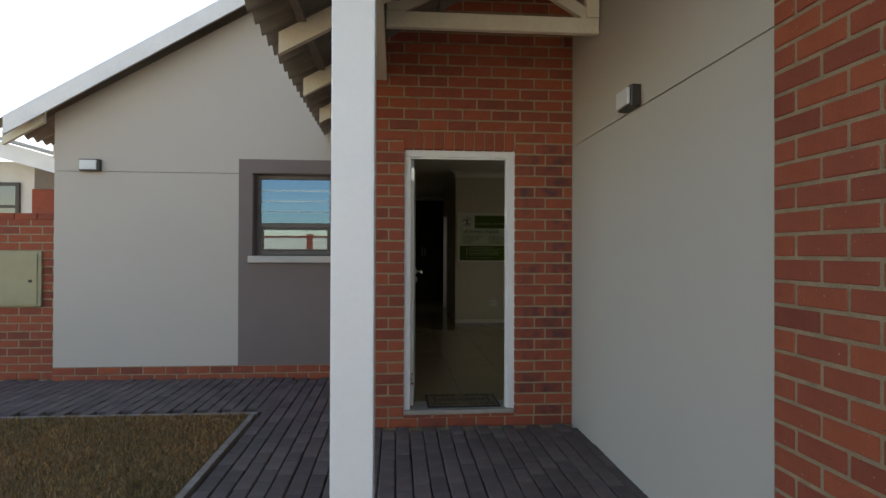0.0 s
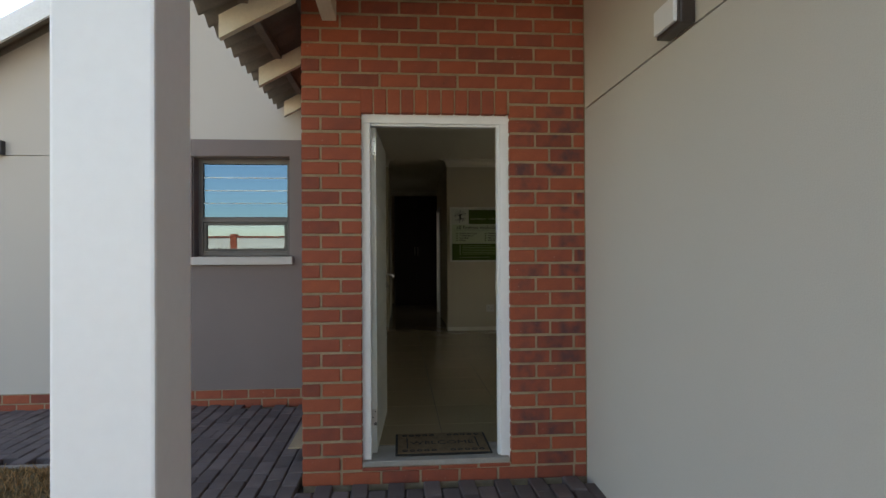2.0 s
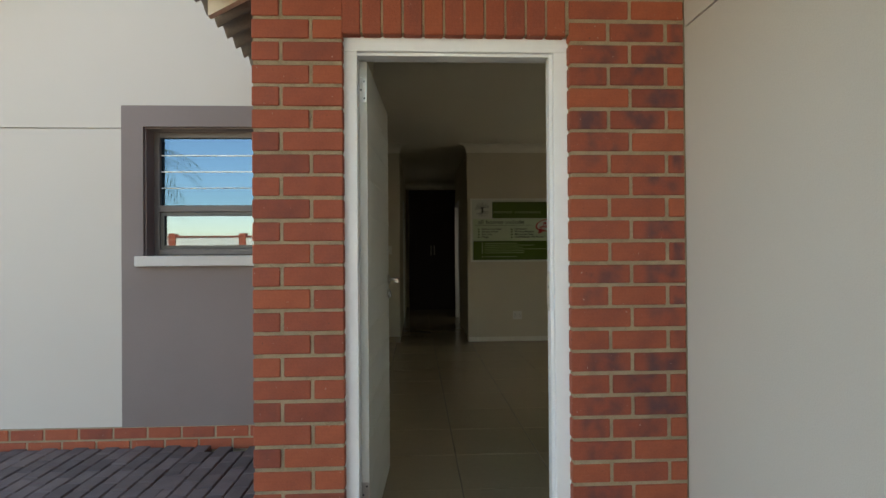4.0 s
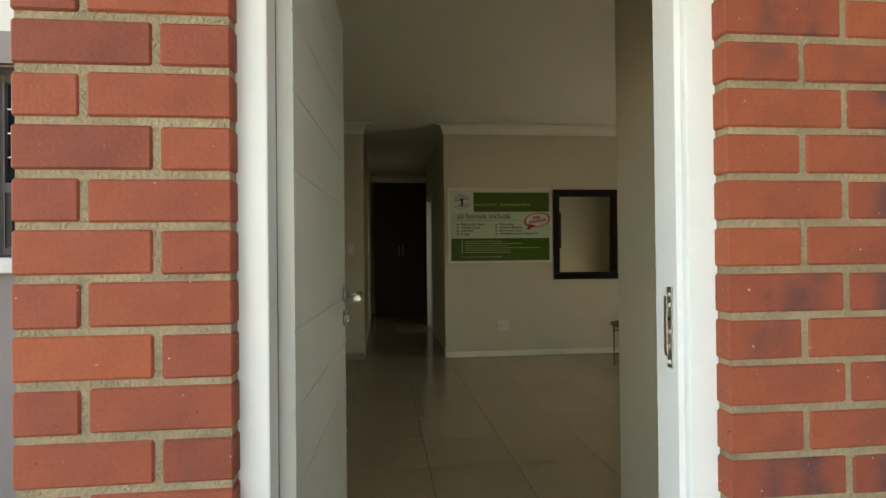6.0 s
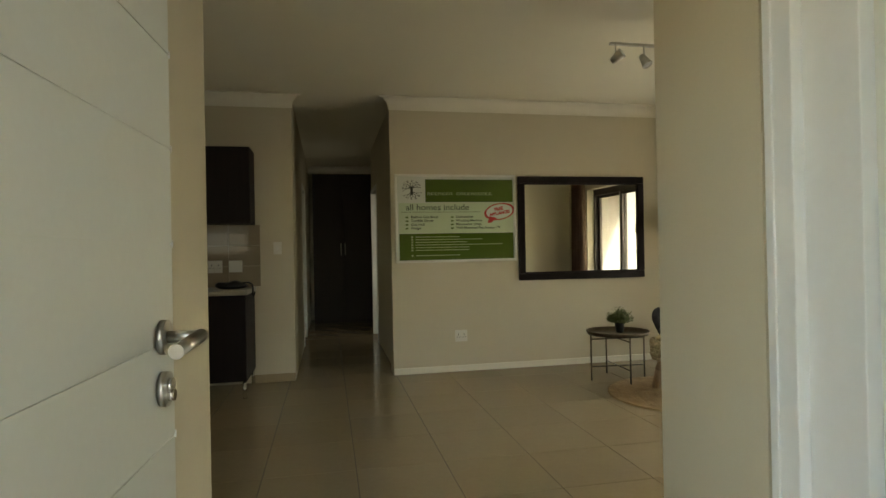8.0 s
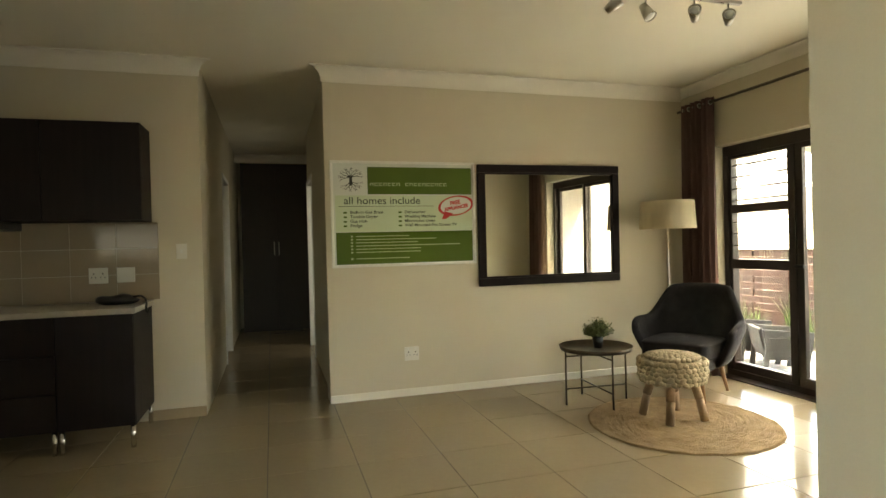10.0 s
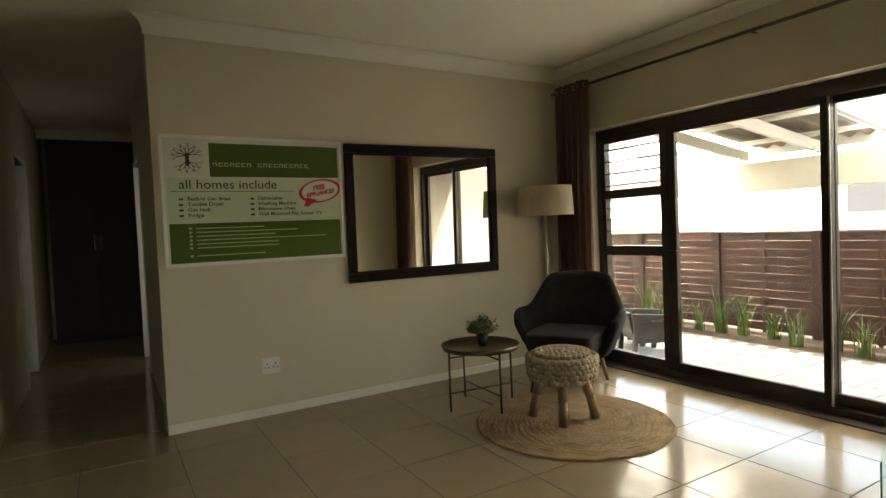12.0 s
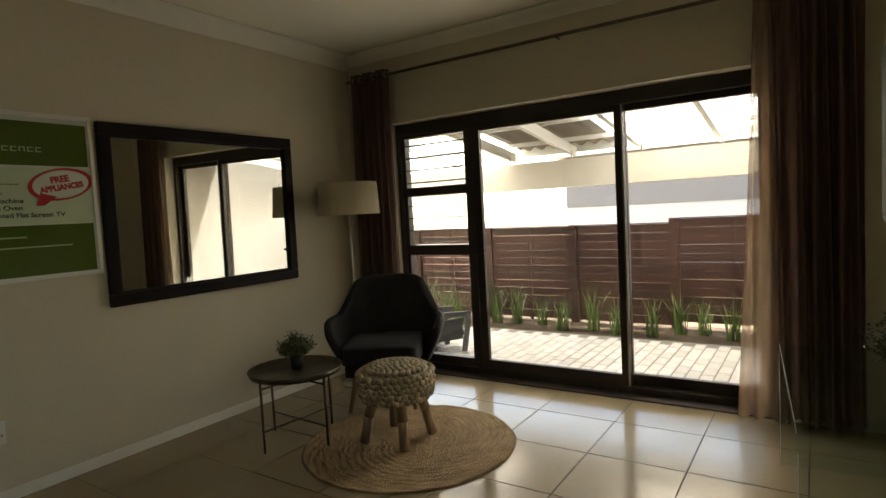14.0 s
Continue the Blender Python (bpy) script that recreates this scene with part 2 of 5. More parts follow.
# paler, clearer copy of the curtain cloth, coloured as backlit by the window
BACKLIT_SHEER = sheer_material("backlit_curtain_edge", (0.27, 0.18, 0.12), 0.25, 0.5)
GLASS = glass_material("window_glass")
# the blue of the reflected sky is put into the gloss colour of both
SKY_SHEEN_GLASS = glass_material("sky_sheen_glass", (0.30, 0.33, 0.35), 6.0, (0.62, 0.82, 1.0))
SKY_BLUE_GLASS = glass_material("sky_blue_glass", (0.12, 0.16, 0.19), 6.0, (0.31, 0.57, 0.85))
LOUVRE = glass_material("louvre_glass", (0.93, 0.96, 0.95))
GREEN_GLASS = glass_material("bent_glass", (0.915, 0.965, 0.945), 1.3)
GLASS_EDGE_GLINT = mat("glass_edge_glint", (0.78, 0.85, 0.81), 0.08, vary=0.1, bump=0, spec=0.8)
DARK_GLASS = mat("dark_glass", (0.012, 0.014, 0.016), 0.03, spread=0.02, vary=0.0, bump=0, spec=0.9, coat=1.0)
SCREEN = mat("satin_screen", (0.010, 0.010, 0.011), 0.5, vary=0.05, bump=0, spec=0.25)
FENCE_WOOD = mat("stained_fence_wood", (0.068, 0.026, 0.018), 0.6, vary=0.3, scale=5, fine=70, bump=0.35, objvary=0.25, stretch=(1, 0.2, 4))
PATIO_PAVER = mat("pale_patio_paver", (0.66, 0.64, 0.61), 0.85, vary=0.15, objvary=0.12, bump=0.3)
CREAM_OUT = mat("cream_outdoor_plaster", (0.66, 0.635, 0.56), 0.9, vary=0.05, bump=0.15)
CLEAR_SHEET = sheer_material("translucent_sheet", (0.95, 0.95, 0.92), 0.03, 0.97)
NEIGHBOUR_WHITE = mat("white_outdoor_plaster", (0.70, 0.70, 0.68), 0.9, vary=0.05)
NEIGHBOUR_GREY = mat("grey_outdoor_band", (0.30, 0.29, 0.29), 0.9, vary=0.05)
METER = mat("beige_meter_box", (0.36, 0.33, 0.20), 0.55, vary=0.08, bump=0.05)
MAT_RUBBER = mat("coir_mat", (0.19, 0.125, 0.065), 0.95, vary=0.3, scale=30, fine=300, bump=0.9, depth=0.005)
MAT_BLACK = mat("mat_black", (0.018, 0.016, 0.015), 0.9, vary=0.2, fine=300, bump=0.7)
SIGN_WHITE = mat("sign_white", (0.62, 0.66, 0.60), 0.12, vary=0.02, bump=0, coat=0.6)
SIGN_PALE = mat("sign_pale_green", (0.52, 0.62, 0.44), 0.12, vary=0.03, bump=0, coat=0.6)
SIGN_GREEN = mat("sign_green", (0.075, 0.125, 0.020), 0.12, vary=0.04, bump=0, coat=0.6)
SIGN_INK = mat("sign_ink", (0.008, 0.014, 0.006), 0.3, vary=0.0, bump=0)
SIGN_LIGHT = mat("sign_light_ink", (0.30, 0.38, 0.20), 0.3, vary=0.0, bump=0)
SIGN_RED = mat("sign_red", (0.45, 0.02, 0.02), 0.3, vary=0.0, bump=0)
SIGN_FRAME = mat("sign_aluminium_frame", (0.72, 0.72, 0.66), 0.35, vary=0.05, bump=0)
RATTAN = mat("grey_rattan", (0.07, 0.07, 0.07), 0.7, vary=0.3, scale=40, fine=200, bump=0.8)
RATTAN_PALE = mat("pale_rattan", (0.09, 0.09, 0.095), 0.7, vary=0.25, scale=40, fine=200, bump=0.7)
LAMP_FACE = mat("opal_lamp_face", (0.70, 0.72, 0.74), 0.3, vary=0.02, bump=0)
PALM_LEAF = mat("palm_leaf", (0.09, 0.10, 0.03), 0.6, vary=0.2, bump=0)
GROUND = mat("bare_ground", (0.20, 0.16, 0.11), 0.95, vary=0.3, scale=0.8, fine=20, bump=0.4)


POST_PAINT = mat("white_post_paint", (0.88, 0.89, 0.90), 0.4, vary=0.03, scale=2, fine=40, bump=0.03)
# ---- mesh helpers ----
def box(bm, x0, x1, y0, y1, z0, z1, bevel=0.0, m=None, mi=0):
    made = bmesh.ops.create_cube(bm, size=1.0)["verts"]
    for v in made:
        v.co = Vector((x0 + (v.co.x + 0.5) * (x1 - x0), y0 + (v.co.y + 0.5) * (y1 - y0), z0 + (v.co.z + 0.5) * (z1 - z0)))
    faces = list({f for v in made for f in v.link_faces})
    for f in faces:
        f.material_index = mi
    if m is not None:
        bmesh.ops.transform(bm, matrix=m, verts=made)
    if bevel:
        edges = list({e for v in made for e in v.link_edges})
        bmesh.ops.bevel(bm, geom=edges, offset=bevel, segments=2, affect="EDGES", profile=0.6)
    return bm


def rod(bm, a, b, r0, r1=None, sides=12, caps=True):
    a, b = Vector(a), Vector(b)
    m = Matrix.Translation((a + b) / 2) @ (b - a).to_track_quat("Z", "Y").to_matrix().to_4x4()
    made = bmesh.ops.create_cone(bm, cap_ends=caps, segments=sides, radius1=r0, radius2=r0 if r1 is None else r1, depth=(b - a).length, matrix=m)["verts"]
    for f in {f for v in made for f in v.link_faces}:
        f.smooth = len(f.verts) == 4
    return bm


def lathe(bm, profile, sides=32, m=None):
    """profile: rows of (radius, z), turned round the z axis."""
    rings = []
    for r, z in profile:
        rings.append([bm.verts.new((r * math.cos(2 * math.pi * k / sides), r * math.sin(2 * math.pi * k / sides), z)) for k in range(sides)])
    for a, b in zip(rings, rings[1:]):
        for k in range(sides):
            bm.faces.new((a[k], a[(k + 1) % sides], b[(k + 1) % sides], b[k])).smooth = True
    if m is not None:
        bmesh.ops.transform(bm, matrix=m, verts=[v for r in rings for v in r])
    return bm


def mesh_of(name, bm, *materials):
    me = bpy.data.meshes.new(name)
    bmesh.ops.recalc_face_normals(bm, faces=bm.faces)
    bm.to_mesh(me)
    bm.free()
    for m in materials:
        me.materials.append(m)
    return me


def part(name, bm, material, parent, label=""):
    mats = material if isinstance(material, (list, tuple)) else [material]
    ob = new(name, mesh_of(name, bm, *mats))
    ob.parent = parent
    if label:
        ob["label"] = label
    return ob


def thing(name, label, category, group="", at=(0, 0, 0), turn=0.0, kind=""):
    ob = new(name)
    ob.empty_display_size = 0.1
    ob.matrix_basis = pose(*at, 0, 0, turn)
    return tagged(ob, label, category, group, kind)


def solid(name, bm, material, label="", category="", kind="structure", group=""):
    mats = material if isinstance(material, (list, tuple)) else [material]
    return tagged(new(name, mesh_of(name, bm, *mats)), label, category, group, kind)


def boxes(*rows, bevel=0.0):
    bm = bmesh.new()
    for r in rows:
        box(bm, *r, bevel=bevel)
    return bm


def piece_mesh(name, lx, ly, lz, bevel, material):
    """A small block with bevelled edges, its base corner at the origin."""
    bm = bmesh.new()
    made = bmesh.ops.create_cube(bm, size=1.0)["verts"]
    for v in made:
        v.co = Vector(((v.co.x + 0.5) * lx, (v.co.y + 0.5) * ly, (v.co.z + 0.5) * lz))
    bmesh.ops.bevel(bm, geom=list(bm.edges), offset=bevel, segments=1, affect="EDGES")
    return mesh_of(name, bm, material)


PIECES = {}


def piece(name, size, bevel, material, parent, place, turn=0.0):
    key = (name, tuple(round(s, 3) for s in size), material.name)
    if key not in PIECES:
        PIECES[key] = piece_mesh(name, *size, bevel, material)
    ob = new(name, PIECES[key])
    ob.parent = parent
    ob.matrix_basis = pose(*place, 0, 0, turn)
    return ob


def letters(text, size, place, turn, material, parent, name="lettering", wide=1.0, bold=0.0, align="LEFT"):
    cu = bpy.data.curves.new(name, "FONT")
    cu.body, cu.size, cu.align_x, cu.extrude, cu.offset = text, size, align, 0.0006, bold
    tmp = bpy.data.objects.new("tmp", cu)
    scene.collection.objects.link(tmp)
    me = bpy.data.meshes.new_from_object(tmp.evaluated_get(bpy.context.evaluated_depsgraph_get()))
    bpy.data.objects.remove(tmp)
    me.materials.clear()
    me.materials.append(material)
    ob = new(name, me)
    ob.parent = parent
    ob.matrix_basis = pose(*place, *turn) @ Matrix.Diagonal((wide, 1, 1, 1))
    return ob


FLOOR, CEIL = 0.12, 2.84
BED, COURSE = 0.065, 0.088  # a bed joint's height, and the height of one course

# ---- ground, front ----
ground = solid("ground", boxes((-60, 60, -60, 60, -0.32, -0.12)), GROUND, "bare earth around the houses", "ground")

bm = bmesh.new()
box(bm, -9.0, 1.33, -6.0, 6.49, -0.119, -0.055)
paving = solid("pavement", bm, SAND, "dark plum brick paving before the house", "paving")

# ---- the facade ----
W_PLASTER = 6.495
bm = boxes((-3.73, -1.647, 6.515, 6.72, -0.1, 2.80), (-0.777, -0.36, 6.515, 6.72, -0.1, 2.80), (-1.647, -0.777, 6.515, 6.72, -0.1, 1.30), (-1.647, -0.777, 6.515, 6.72, 2.25, 2.80))
# the gable's upper part, up to the raking roof
prism = [(-3.73, 2.80), (0.6, 5.28), (1.34, 5.28), (1.34, 2.96), (-0.36, 2.96), (-0.36, 2.80)]
v0 = [bm.verts.new((x, 6.515, z)) for x, z in prism]
v1 = [bm.verts.new((x, 6.72, z)) for x, z in prism]
bm.faces.new(v0)
bm.faces.new(v1)
for k in range(len(prism)):
    bm.faces.new((v0[k], v0[(k + 1) % len(prism)], v1[(k + 1) % len(prism)], v1[k]))
gable = solid("wall_gable", bm, PLASTER, "greige plastered gable wall with a scored line", "wall")
# plaster skin with a scored joint between the lower and the upper coat
skin = boxes((-3.73, -1.80, W_PLASTER, 6.515, 0.133, 2.236), (-0.595, -0.362, W_PLASTER, 6.515, 0.133, 2.236))
part("lower_plaster", skin, PLASTER, gable)
bm = bmesh.new()
box(bm, -3.73, -1.80, W_PLASTER, 6.515, 2.244, 2.84)
box(bm, -1.80, -0.362, W_PLASTER, 6.515, 2.402, 2.84)
box(bm, -0.595, -0.362, W_PLASTER, 6.515, 2.244, 2.402)
outline = [(-3.73, 2.84), (-0.362, 2.84), (-0.362, 4.78), (-3.73, 2.86)]
v0 = [bm.verts.new((x, W_PLASTER, z)) for x, z in outline]
v1 = [bm.verts.new((x, 6.515, z)) for x, z in outline]
bm.faces.new(v0)
bm.faces.new(v1)
for k in range(4):
    bm.faces.new((v0[k], v0[(k + 1) % 4], v1[(k + 1) % 4], v1[k]))
part("upper_plaster", bm, PLASTER, gable)
# the taupe panel round the window
T0 = 6.482
panel = boxes((-1.797, -1.647, T0, 6.514, 0.133, 2.40), (-0.777, -0.598, T0, 6.514, 0.133, 2.40), (-1.647, -0.777, T0, 6.514, 0.133, 1.26), (-1.647, -0.777, T0, 6.514, 2.25, 2.40))
box(panel, -1.647, -1.638, 6.5145, 6.63, 1.335, 2.25)
box(panel, -0.786, -0.777, 6.5145, 6.63, 1.335, 2.25)
box(panel, -1.638, -0.786, 6.5145, 6.63, 2.241, 2.25)
part("window_panel", panel, TAUPE, gable, "taupe plaster panel around the window")

# kitchen window: frame set back in its reveal
win = solid("window_1", boxes((-1.647, -1.597, 6.63, 6.69, 1.34, 2.25), (-0.827, -0.777, 6.63, 6.69, 1.34, 2.25), (-1.597, -0.827, 6.63, 6.69, 2.20, 2.25),
            (-1.597, -0.827, 6.63, 6.69, 1.34, 1.385), (-1.597, -0.827, 6.625, 6.695, 1.655, 1.705), bevel=0.004), GREY_ALU, "taupe aluminium kitchen window with fixed and louvred panes", "window")
part("window_frame", boxes((-1.594, -1.567, 6.635, 6.68, 1.387, 1.653), (-0.857, -0.830, 6.635, 6.68, 1.387, 1.653), (-1.567, -0.857, 6.635, 6.68, 1.628, 1.653), (-1.567, -0.857, 6.635, 6.68, 1.387, 1.410)), BLACK_PLASTIC, win, "black inner sash")
part("pane", boxes((-1.596, -0.828, 6.658, 6.664, 1.707, 2.198)), SKY_BLUE_GLASS, win)
part("pane", boxes((-1.566, -0.858, 6.658, 6.664, 1.411, 1.627)), SKY_SHEEN_GLASS, win)
for z in (1.83, 1.95, 2.07):
    part("louvre_edge", boxes((-1.594, -0.830, 6.648, 6.657, z, z + 0.006)), WHITE_PAINT, win, "pale glass louvre edge")
for z in (1.46, 1.54):
    part("louvre_edge", boxes((-1.566, -0.858, 6.667, 6.69, z, z + 0.009)), GREY_ALU, win)
for k in range(14):
    part("blind_slat", boxes((-1.582, -0.842, 6.696, 6.702, 1.340 + 0.062 * k, 1.385 + 0.062 * k)), GREY_ALU, win, "grey blind slat")
part("window_sill", boxes((-1.687, -0.747, 6.43, 6.63, 1.262, 1.335), bevel=0.006), SILL, win, "pale grey window sill")
# bulkhead wall lamps
def bulkhead(at, turn):
    t = thing("wall_lamp", "dark grey bulkhead wall lamp with a white diffuser", "wall lamp", "bulkhead lamps", at, turn)
    part("housing", boxes((-0.103, 0.103, -0.062, 0.0, 0.0, 0.128), bevel=0.008), BRONZE_ALU, t)
    part("diffuser", boxes((-0.093, 0.080, -0.078, -0.0605, 0.013, 0.115), bevel=0.006), LAMP_FACE, t, "white opal diffuser")
    return t


bulkhead((-3.345, 6.493, 2.24), 0)
bulkhead((1.358, 3.395, 2.245), -90)

# roof edge of the gable
RAKE = math.atan2(3.93 - 2.57, -1.76 + 4.05)
def rake_z(x, at=2.57):
    return at + (x + 4.05) * math.tan(RAKE)


def slab(bm, xs, zs, y0, y1):
    """A prism with the outline (x, z) between two depths."""
    a = [bm.verts.new((x, y0, z)) for x, z in zip(xs, zs)]
    b = [bm.verts.new((x, y1, z)) for x, z in zip(xs, zs)]
    bm.faces.new(a)
    bm.faces.new(b)
    for k in range(len(xs)):
        n = (k + 1) % len(xs)
        bm.faces.new((a[k], a[n], b[n], b[k]))
    return bm


house_roof = thing("roof", "pitched roof with pale barge boards", "roof", kind="structure")
bm = slab(bmesh.new(), (-4.06, 0.6, 0.6, -4.06), (rake_z(-4.06), rake_z(0.6), rake_z(0.6) + 0.19, rake_z(-4.06) + 0.19), 6.19, 6.215)
part("barge_board", bm, FASCIA, house_roof, "pale barge board")


def corrugated(bm, x0, z0, x1, z1, y0, y1, pitch=0.17, amp=0.022, thick=0.008):
    """Sheeting between two eave lines, its waves running up the slope."""
    n = int((y1 - y0) / pitch * 8)
    if not thick:
        pairs = []
        for k in range(n + 1):
            y = y0 + (y1 - y0) * k / n
            d = amp * math.cos(2 * math.pi * (y - y0) / pitch)
            pairs.append((bm.verts.new((x0, y, z0 + d)), bm.verts.new((x1, y, z1 + d))))
        for a, b in zip(pairs, pairs[1:]):
            bm.faces.new((a[0], a[1], b[1], b[0])).smooth = True
        return bm
    rows = []
    for k in range(n + 1):
        y = y0 + (y1 - y0) * k / n
        d = amp * math.cos(2 * math.pi * (y - y0) / pitch)
        rows.append([bm.verts.new((x, y, z + d + h)) for x, z, h in ((x0, z0, 0), (x1, z1, 0), (x1, z1, thick), (x0, z0, thick))])
    for a, b in zip(rows, rows[1:]):
        for k in range(4):
            bm.faces.new((a[k], a[(k + 1) % 4], b[(k + 1) % 4], b[k])).smooth = True
    bm.faces.new(rows[0])
    bm.faces.new(rows[-1])
    return bm


part("roof_sheeting", corrugated(bmesh.new(), -4.2, rake_z(-4.2) + 0.17, 0.62, rake_z(0.62) + 0.17, 6.22, 15.6), SHEET, house_roof, "corrugated grey-brown sheeting")
part("roof_sheeting", corrugated(bmesh.new(), 0.60, rake_z(0.6) + 0.17, 5.4, rake_z(-4.2) + 0.17, 6.22, 15.6), SHEET, house_roof)
for y in (6.32, 7.2, 8.1):
    bm = slab(bmesh.new(), (-4.15, -3.74, -3.74, -4.15), (rake_z(-4.15) - 0.03, rake_z(-3.74) - 0.03, rake_z(-3.74) + 0.13, rake_z(-4.15) + 0.13), y, y + 0.045)
    part("rafter_tail", bm, TIMBER_CREAM, house_roof, "cream rafter tail")

# ---- porch: brick front wall, side wall, post and roof ----
Y_BRICK = 4.61
front = solid("wall_front", boxes((-0.355, -0.0125, 4.616, 4.86, -0.1, 3.75), (0.897, 1.362, 4.616, 4.785, -0.1, 3.75), (0.94, 1.362, 4.785, 4.86, -0.1, 3.75), (0.897, 0.94, 4.785, 4.86, 2.2, 3.75), (-0.0125, 0.897, 4.616, 4.86, 2.21, 3.75), (-0.0125, 0.897, 4.616, 4.86, -0.1, 0.083)), MORTAR, "red face brick front wall around the door", "wall")
inner = solid("wall_hall_front", boxes((-0.36, -0.015, 4.861, 4.872, FLOOR, CEIL), (0.94, 1.36, 4.861, 4.872, FLOOR, CEIL), (0.885, 0.94, 4.861, 4.872, 2.20, CEIL), (-0.015, 0.885, 4.861, 4.872, 2.20, CEIL)), WALL_IN, "cream painted inner face of the front wall", "wall")
hall_left = solid("wall_hall_left", boxes((-0.34, -0.04, 4.873, 6.721, -0.1, CEIL)), WALL_IN, "cream painted hall wall", "wall")
solid("wall_return", boxes((-0.358, -0.341, 4.861, 6.494, -0.1, 4.4)), BRICK, "brick return wall beside the porch", "wall")
side = solid("wall_porch_side", boxes((1.372, 1.58, -3.0, 4.62, -0.1, 3.9), (1.372, 1.58, 4.621, 4.93, -0.1, 3.9), (1.372, 1.58, 5.77, 6.197, -0.1, 3.9), (1.372, 1.58, 4.93, 5.77, 2.20, 3.9), (1.372, 1.58, 4.93, 5.77, -0.1, FLOOR)), PLASTER, "greige plastered side wall of the porch", "wall")
part("lower_plaster", boxes((1.36, 1.371, 2.094, 4.609, -0.06, 2.238)), PLASTER, side)
part("upper_plaster", boxes((1.36, 1.371, 2.094, 4.609, 2.246, 3.9)), PLASTER, side)
part("inner_plaster", boxes((1.36, 1.371, 4.873, 4.93, FLOOR, CEIL), (1.36, 1.371, 5.77, 6.197, FLOOR, CEIL), (1.36, 1.371, 4.93, 5.77, 2.20, CEIL)), WALL_IN, side, "cream painted inner face")
part("mortar_bed", boxes((1.339, 1.371, 0.9, 2.092, -0.1, 3.7)), MORTAR, side)

# steel post
post = thing("porch_post", "white painted square steel porch post", "post", at=(-0.222, 2.135, -0.055))
part("shaft", boxes((-0.075, 0.075, -0.075, 0.075, 0, 3.05), bevel=0.006), POST_PAINT, post)
part("seam", boxes((0.0755, 0.0775, -0.012, 0.012, 2.26, 2.30)), WHITE_STEEL, post)

porch = thing("porch_roof", "open cream timber porch roof with corrugated sheeting", "roof", kind="structure")
PX0, PZ0, PS = -0.77, 2.55, 0.55
def pz(x):
    return PZ0 + (x - PX0) * PS


for y in (1.70, 2.60, 3.50, 4.40, 5.30, 6.2):
    bm = slab(bmesh.new(), (PX0, 1.34, 1.34, PX0), (pz(PX0), pz(1.34), pz(1.34) + 0.13, pz(PX0) + 0.13), y, y + 0.045)
    if y == 5.30 or y == 4.40 or y == 6.2:
        bm.free()
        bm = slab(bmesh.new(), (PX0, -0.36, -0.36, PX0), (pz(PX0), pz(-0.36), pz(-0.36) + 0.13, pz(PX0) + 0.13), y, y + 0.045)
    part("rafter", bm, TIMBER_CREAM, porch)
for x in (-0.66, -0.40, 0.25, 0.9):
    part("purlin", boxes((x, x + 0.05, 1.5, 4.608 if x > -0.36 else 6.49, pz(x) + 0.135, pz(x) + 0.175)), SHEET, porch, "weathered purlin")
part("sheeting", corrugated(bmesh.new(), PX0 - 0.1, pz(PX0 - 0.1) + 0.19, -0.37, pz(-0.37) + 0.19, 1.4, 6.47), SHEET, porch, "grey-brown corrugated sheeting")
part("sheeting", corrugated(bmesh.new(), -0.37, pz(-0.37) + 0.19, 1.36, pz(1.36) + 0.19, 1.4, 4.60), SHEET, porch)
part("sheeting", corrugated(bmesh.new(), 1.36, pz(1.36) + 0.19, 3.6, pz(3.6) + 0.19, -3.2, 6.15), SHEET, porch)
part("wall_plate", boxes((-0.235, -0.150, 2.0, 4.608, 2.745, 2.86), bevel=0.004), TIMBER_CREAM, porch, "cream beam from post to wall")
part("bottom_chord", boxes((-0.145, 1.345, 3.96, 4.01, 2.92, 3.03), bevel=0.004), TIMBER_CREAM, porch)
part("king_post", boxes((1.255, 1.345, 3.955, 4.015, 3.031, 3.60), bevel=0.003), TIMBER_CREAM, porch)
part("king_post", boxes((-0.14, -0.06, 3.955, 4.015, 3.031, 3.10), bevel=0.003), TIMBER_CREAM, porch)
bm = bmesh.new()
box(bm, -0.55, 0.55, -0.022, 0.022, -0.04, 0.04, m=pose(0.80, 3.985, 3.33, 0, 31, 0))
part("web", bm, TIMBER_CREAM, porch)
bm = bmesh.new()
box(bm, -0.28, 0.28, -0.022, 0.022, -0.04, 0.04, m=pose(0.13, 3.985, 3.16, 0, -30, 0))
part("web", bm, TIMBER_CREAM, porch)

# front door frame, threshold and leaf
door_frame = solid("door_1", boxes((-0.012, 0.044, 4.652, 4.737, 0.09, 2.15), (0.834, 0.896, 4.652, 4.784, 0.09, 2.15), (-0.012, 0.896, 4.652, 4.784, 2.15, 2.209), bevel=0.004), WHITE_STEEL, "white pressed steel front door frame", "door frame")
part("rebate", boxes((0.820, 0.833, 4.668, 4.715, 0.09, 2.137), (0.035, 0.833, 4.668, 4.715, 2.137, 2.149)), WHITE_STEEL, door_frame)
# black strip paints in the dark of the gap between frame and leaf
part("gap_shade", boxes((-0.010, 0.0425, 4.7372, 4.7525, 0.12, 2.149)), BLACK_PLASTIC, door_frame, "black strip painted as the shade in the door gap")
part("threshold", boxes((-0.010, 0.882, 4.614, 4.90, 0.084, 0.1175), bevel=0.006), KERB, door_frame, "pale tiled threshold")
strike = part("strike_plate", boxes((0.8165, 0.8195, 4.684, 4.702, 1.10, 1.262)), STEEL, door_frame, "brushed steel strike plate")
part("strike_lip", boxes((0.8155, 0.8195, 4.7021, 4.713, 1.122, 1.243)), STEEL, door_frame, "bent steel lip")
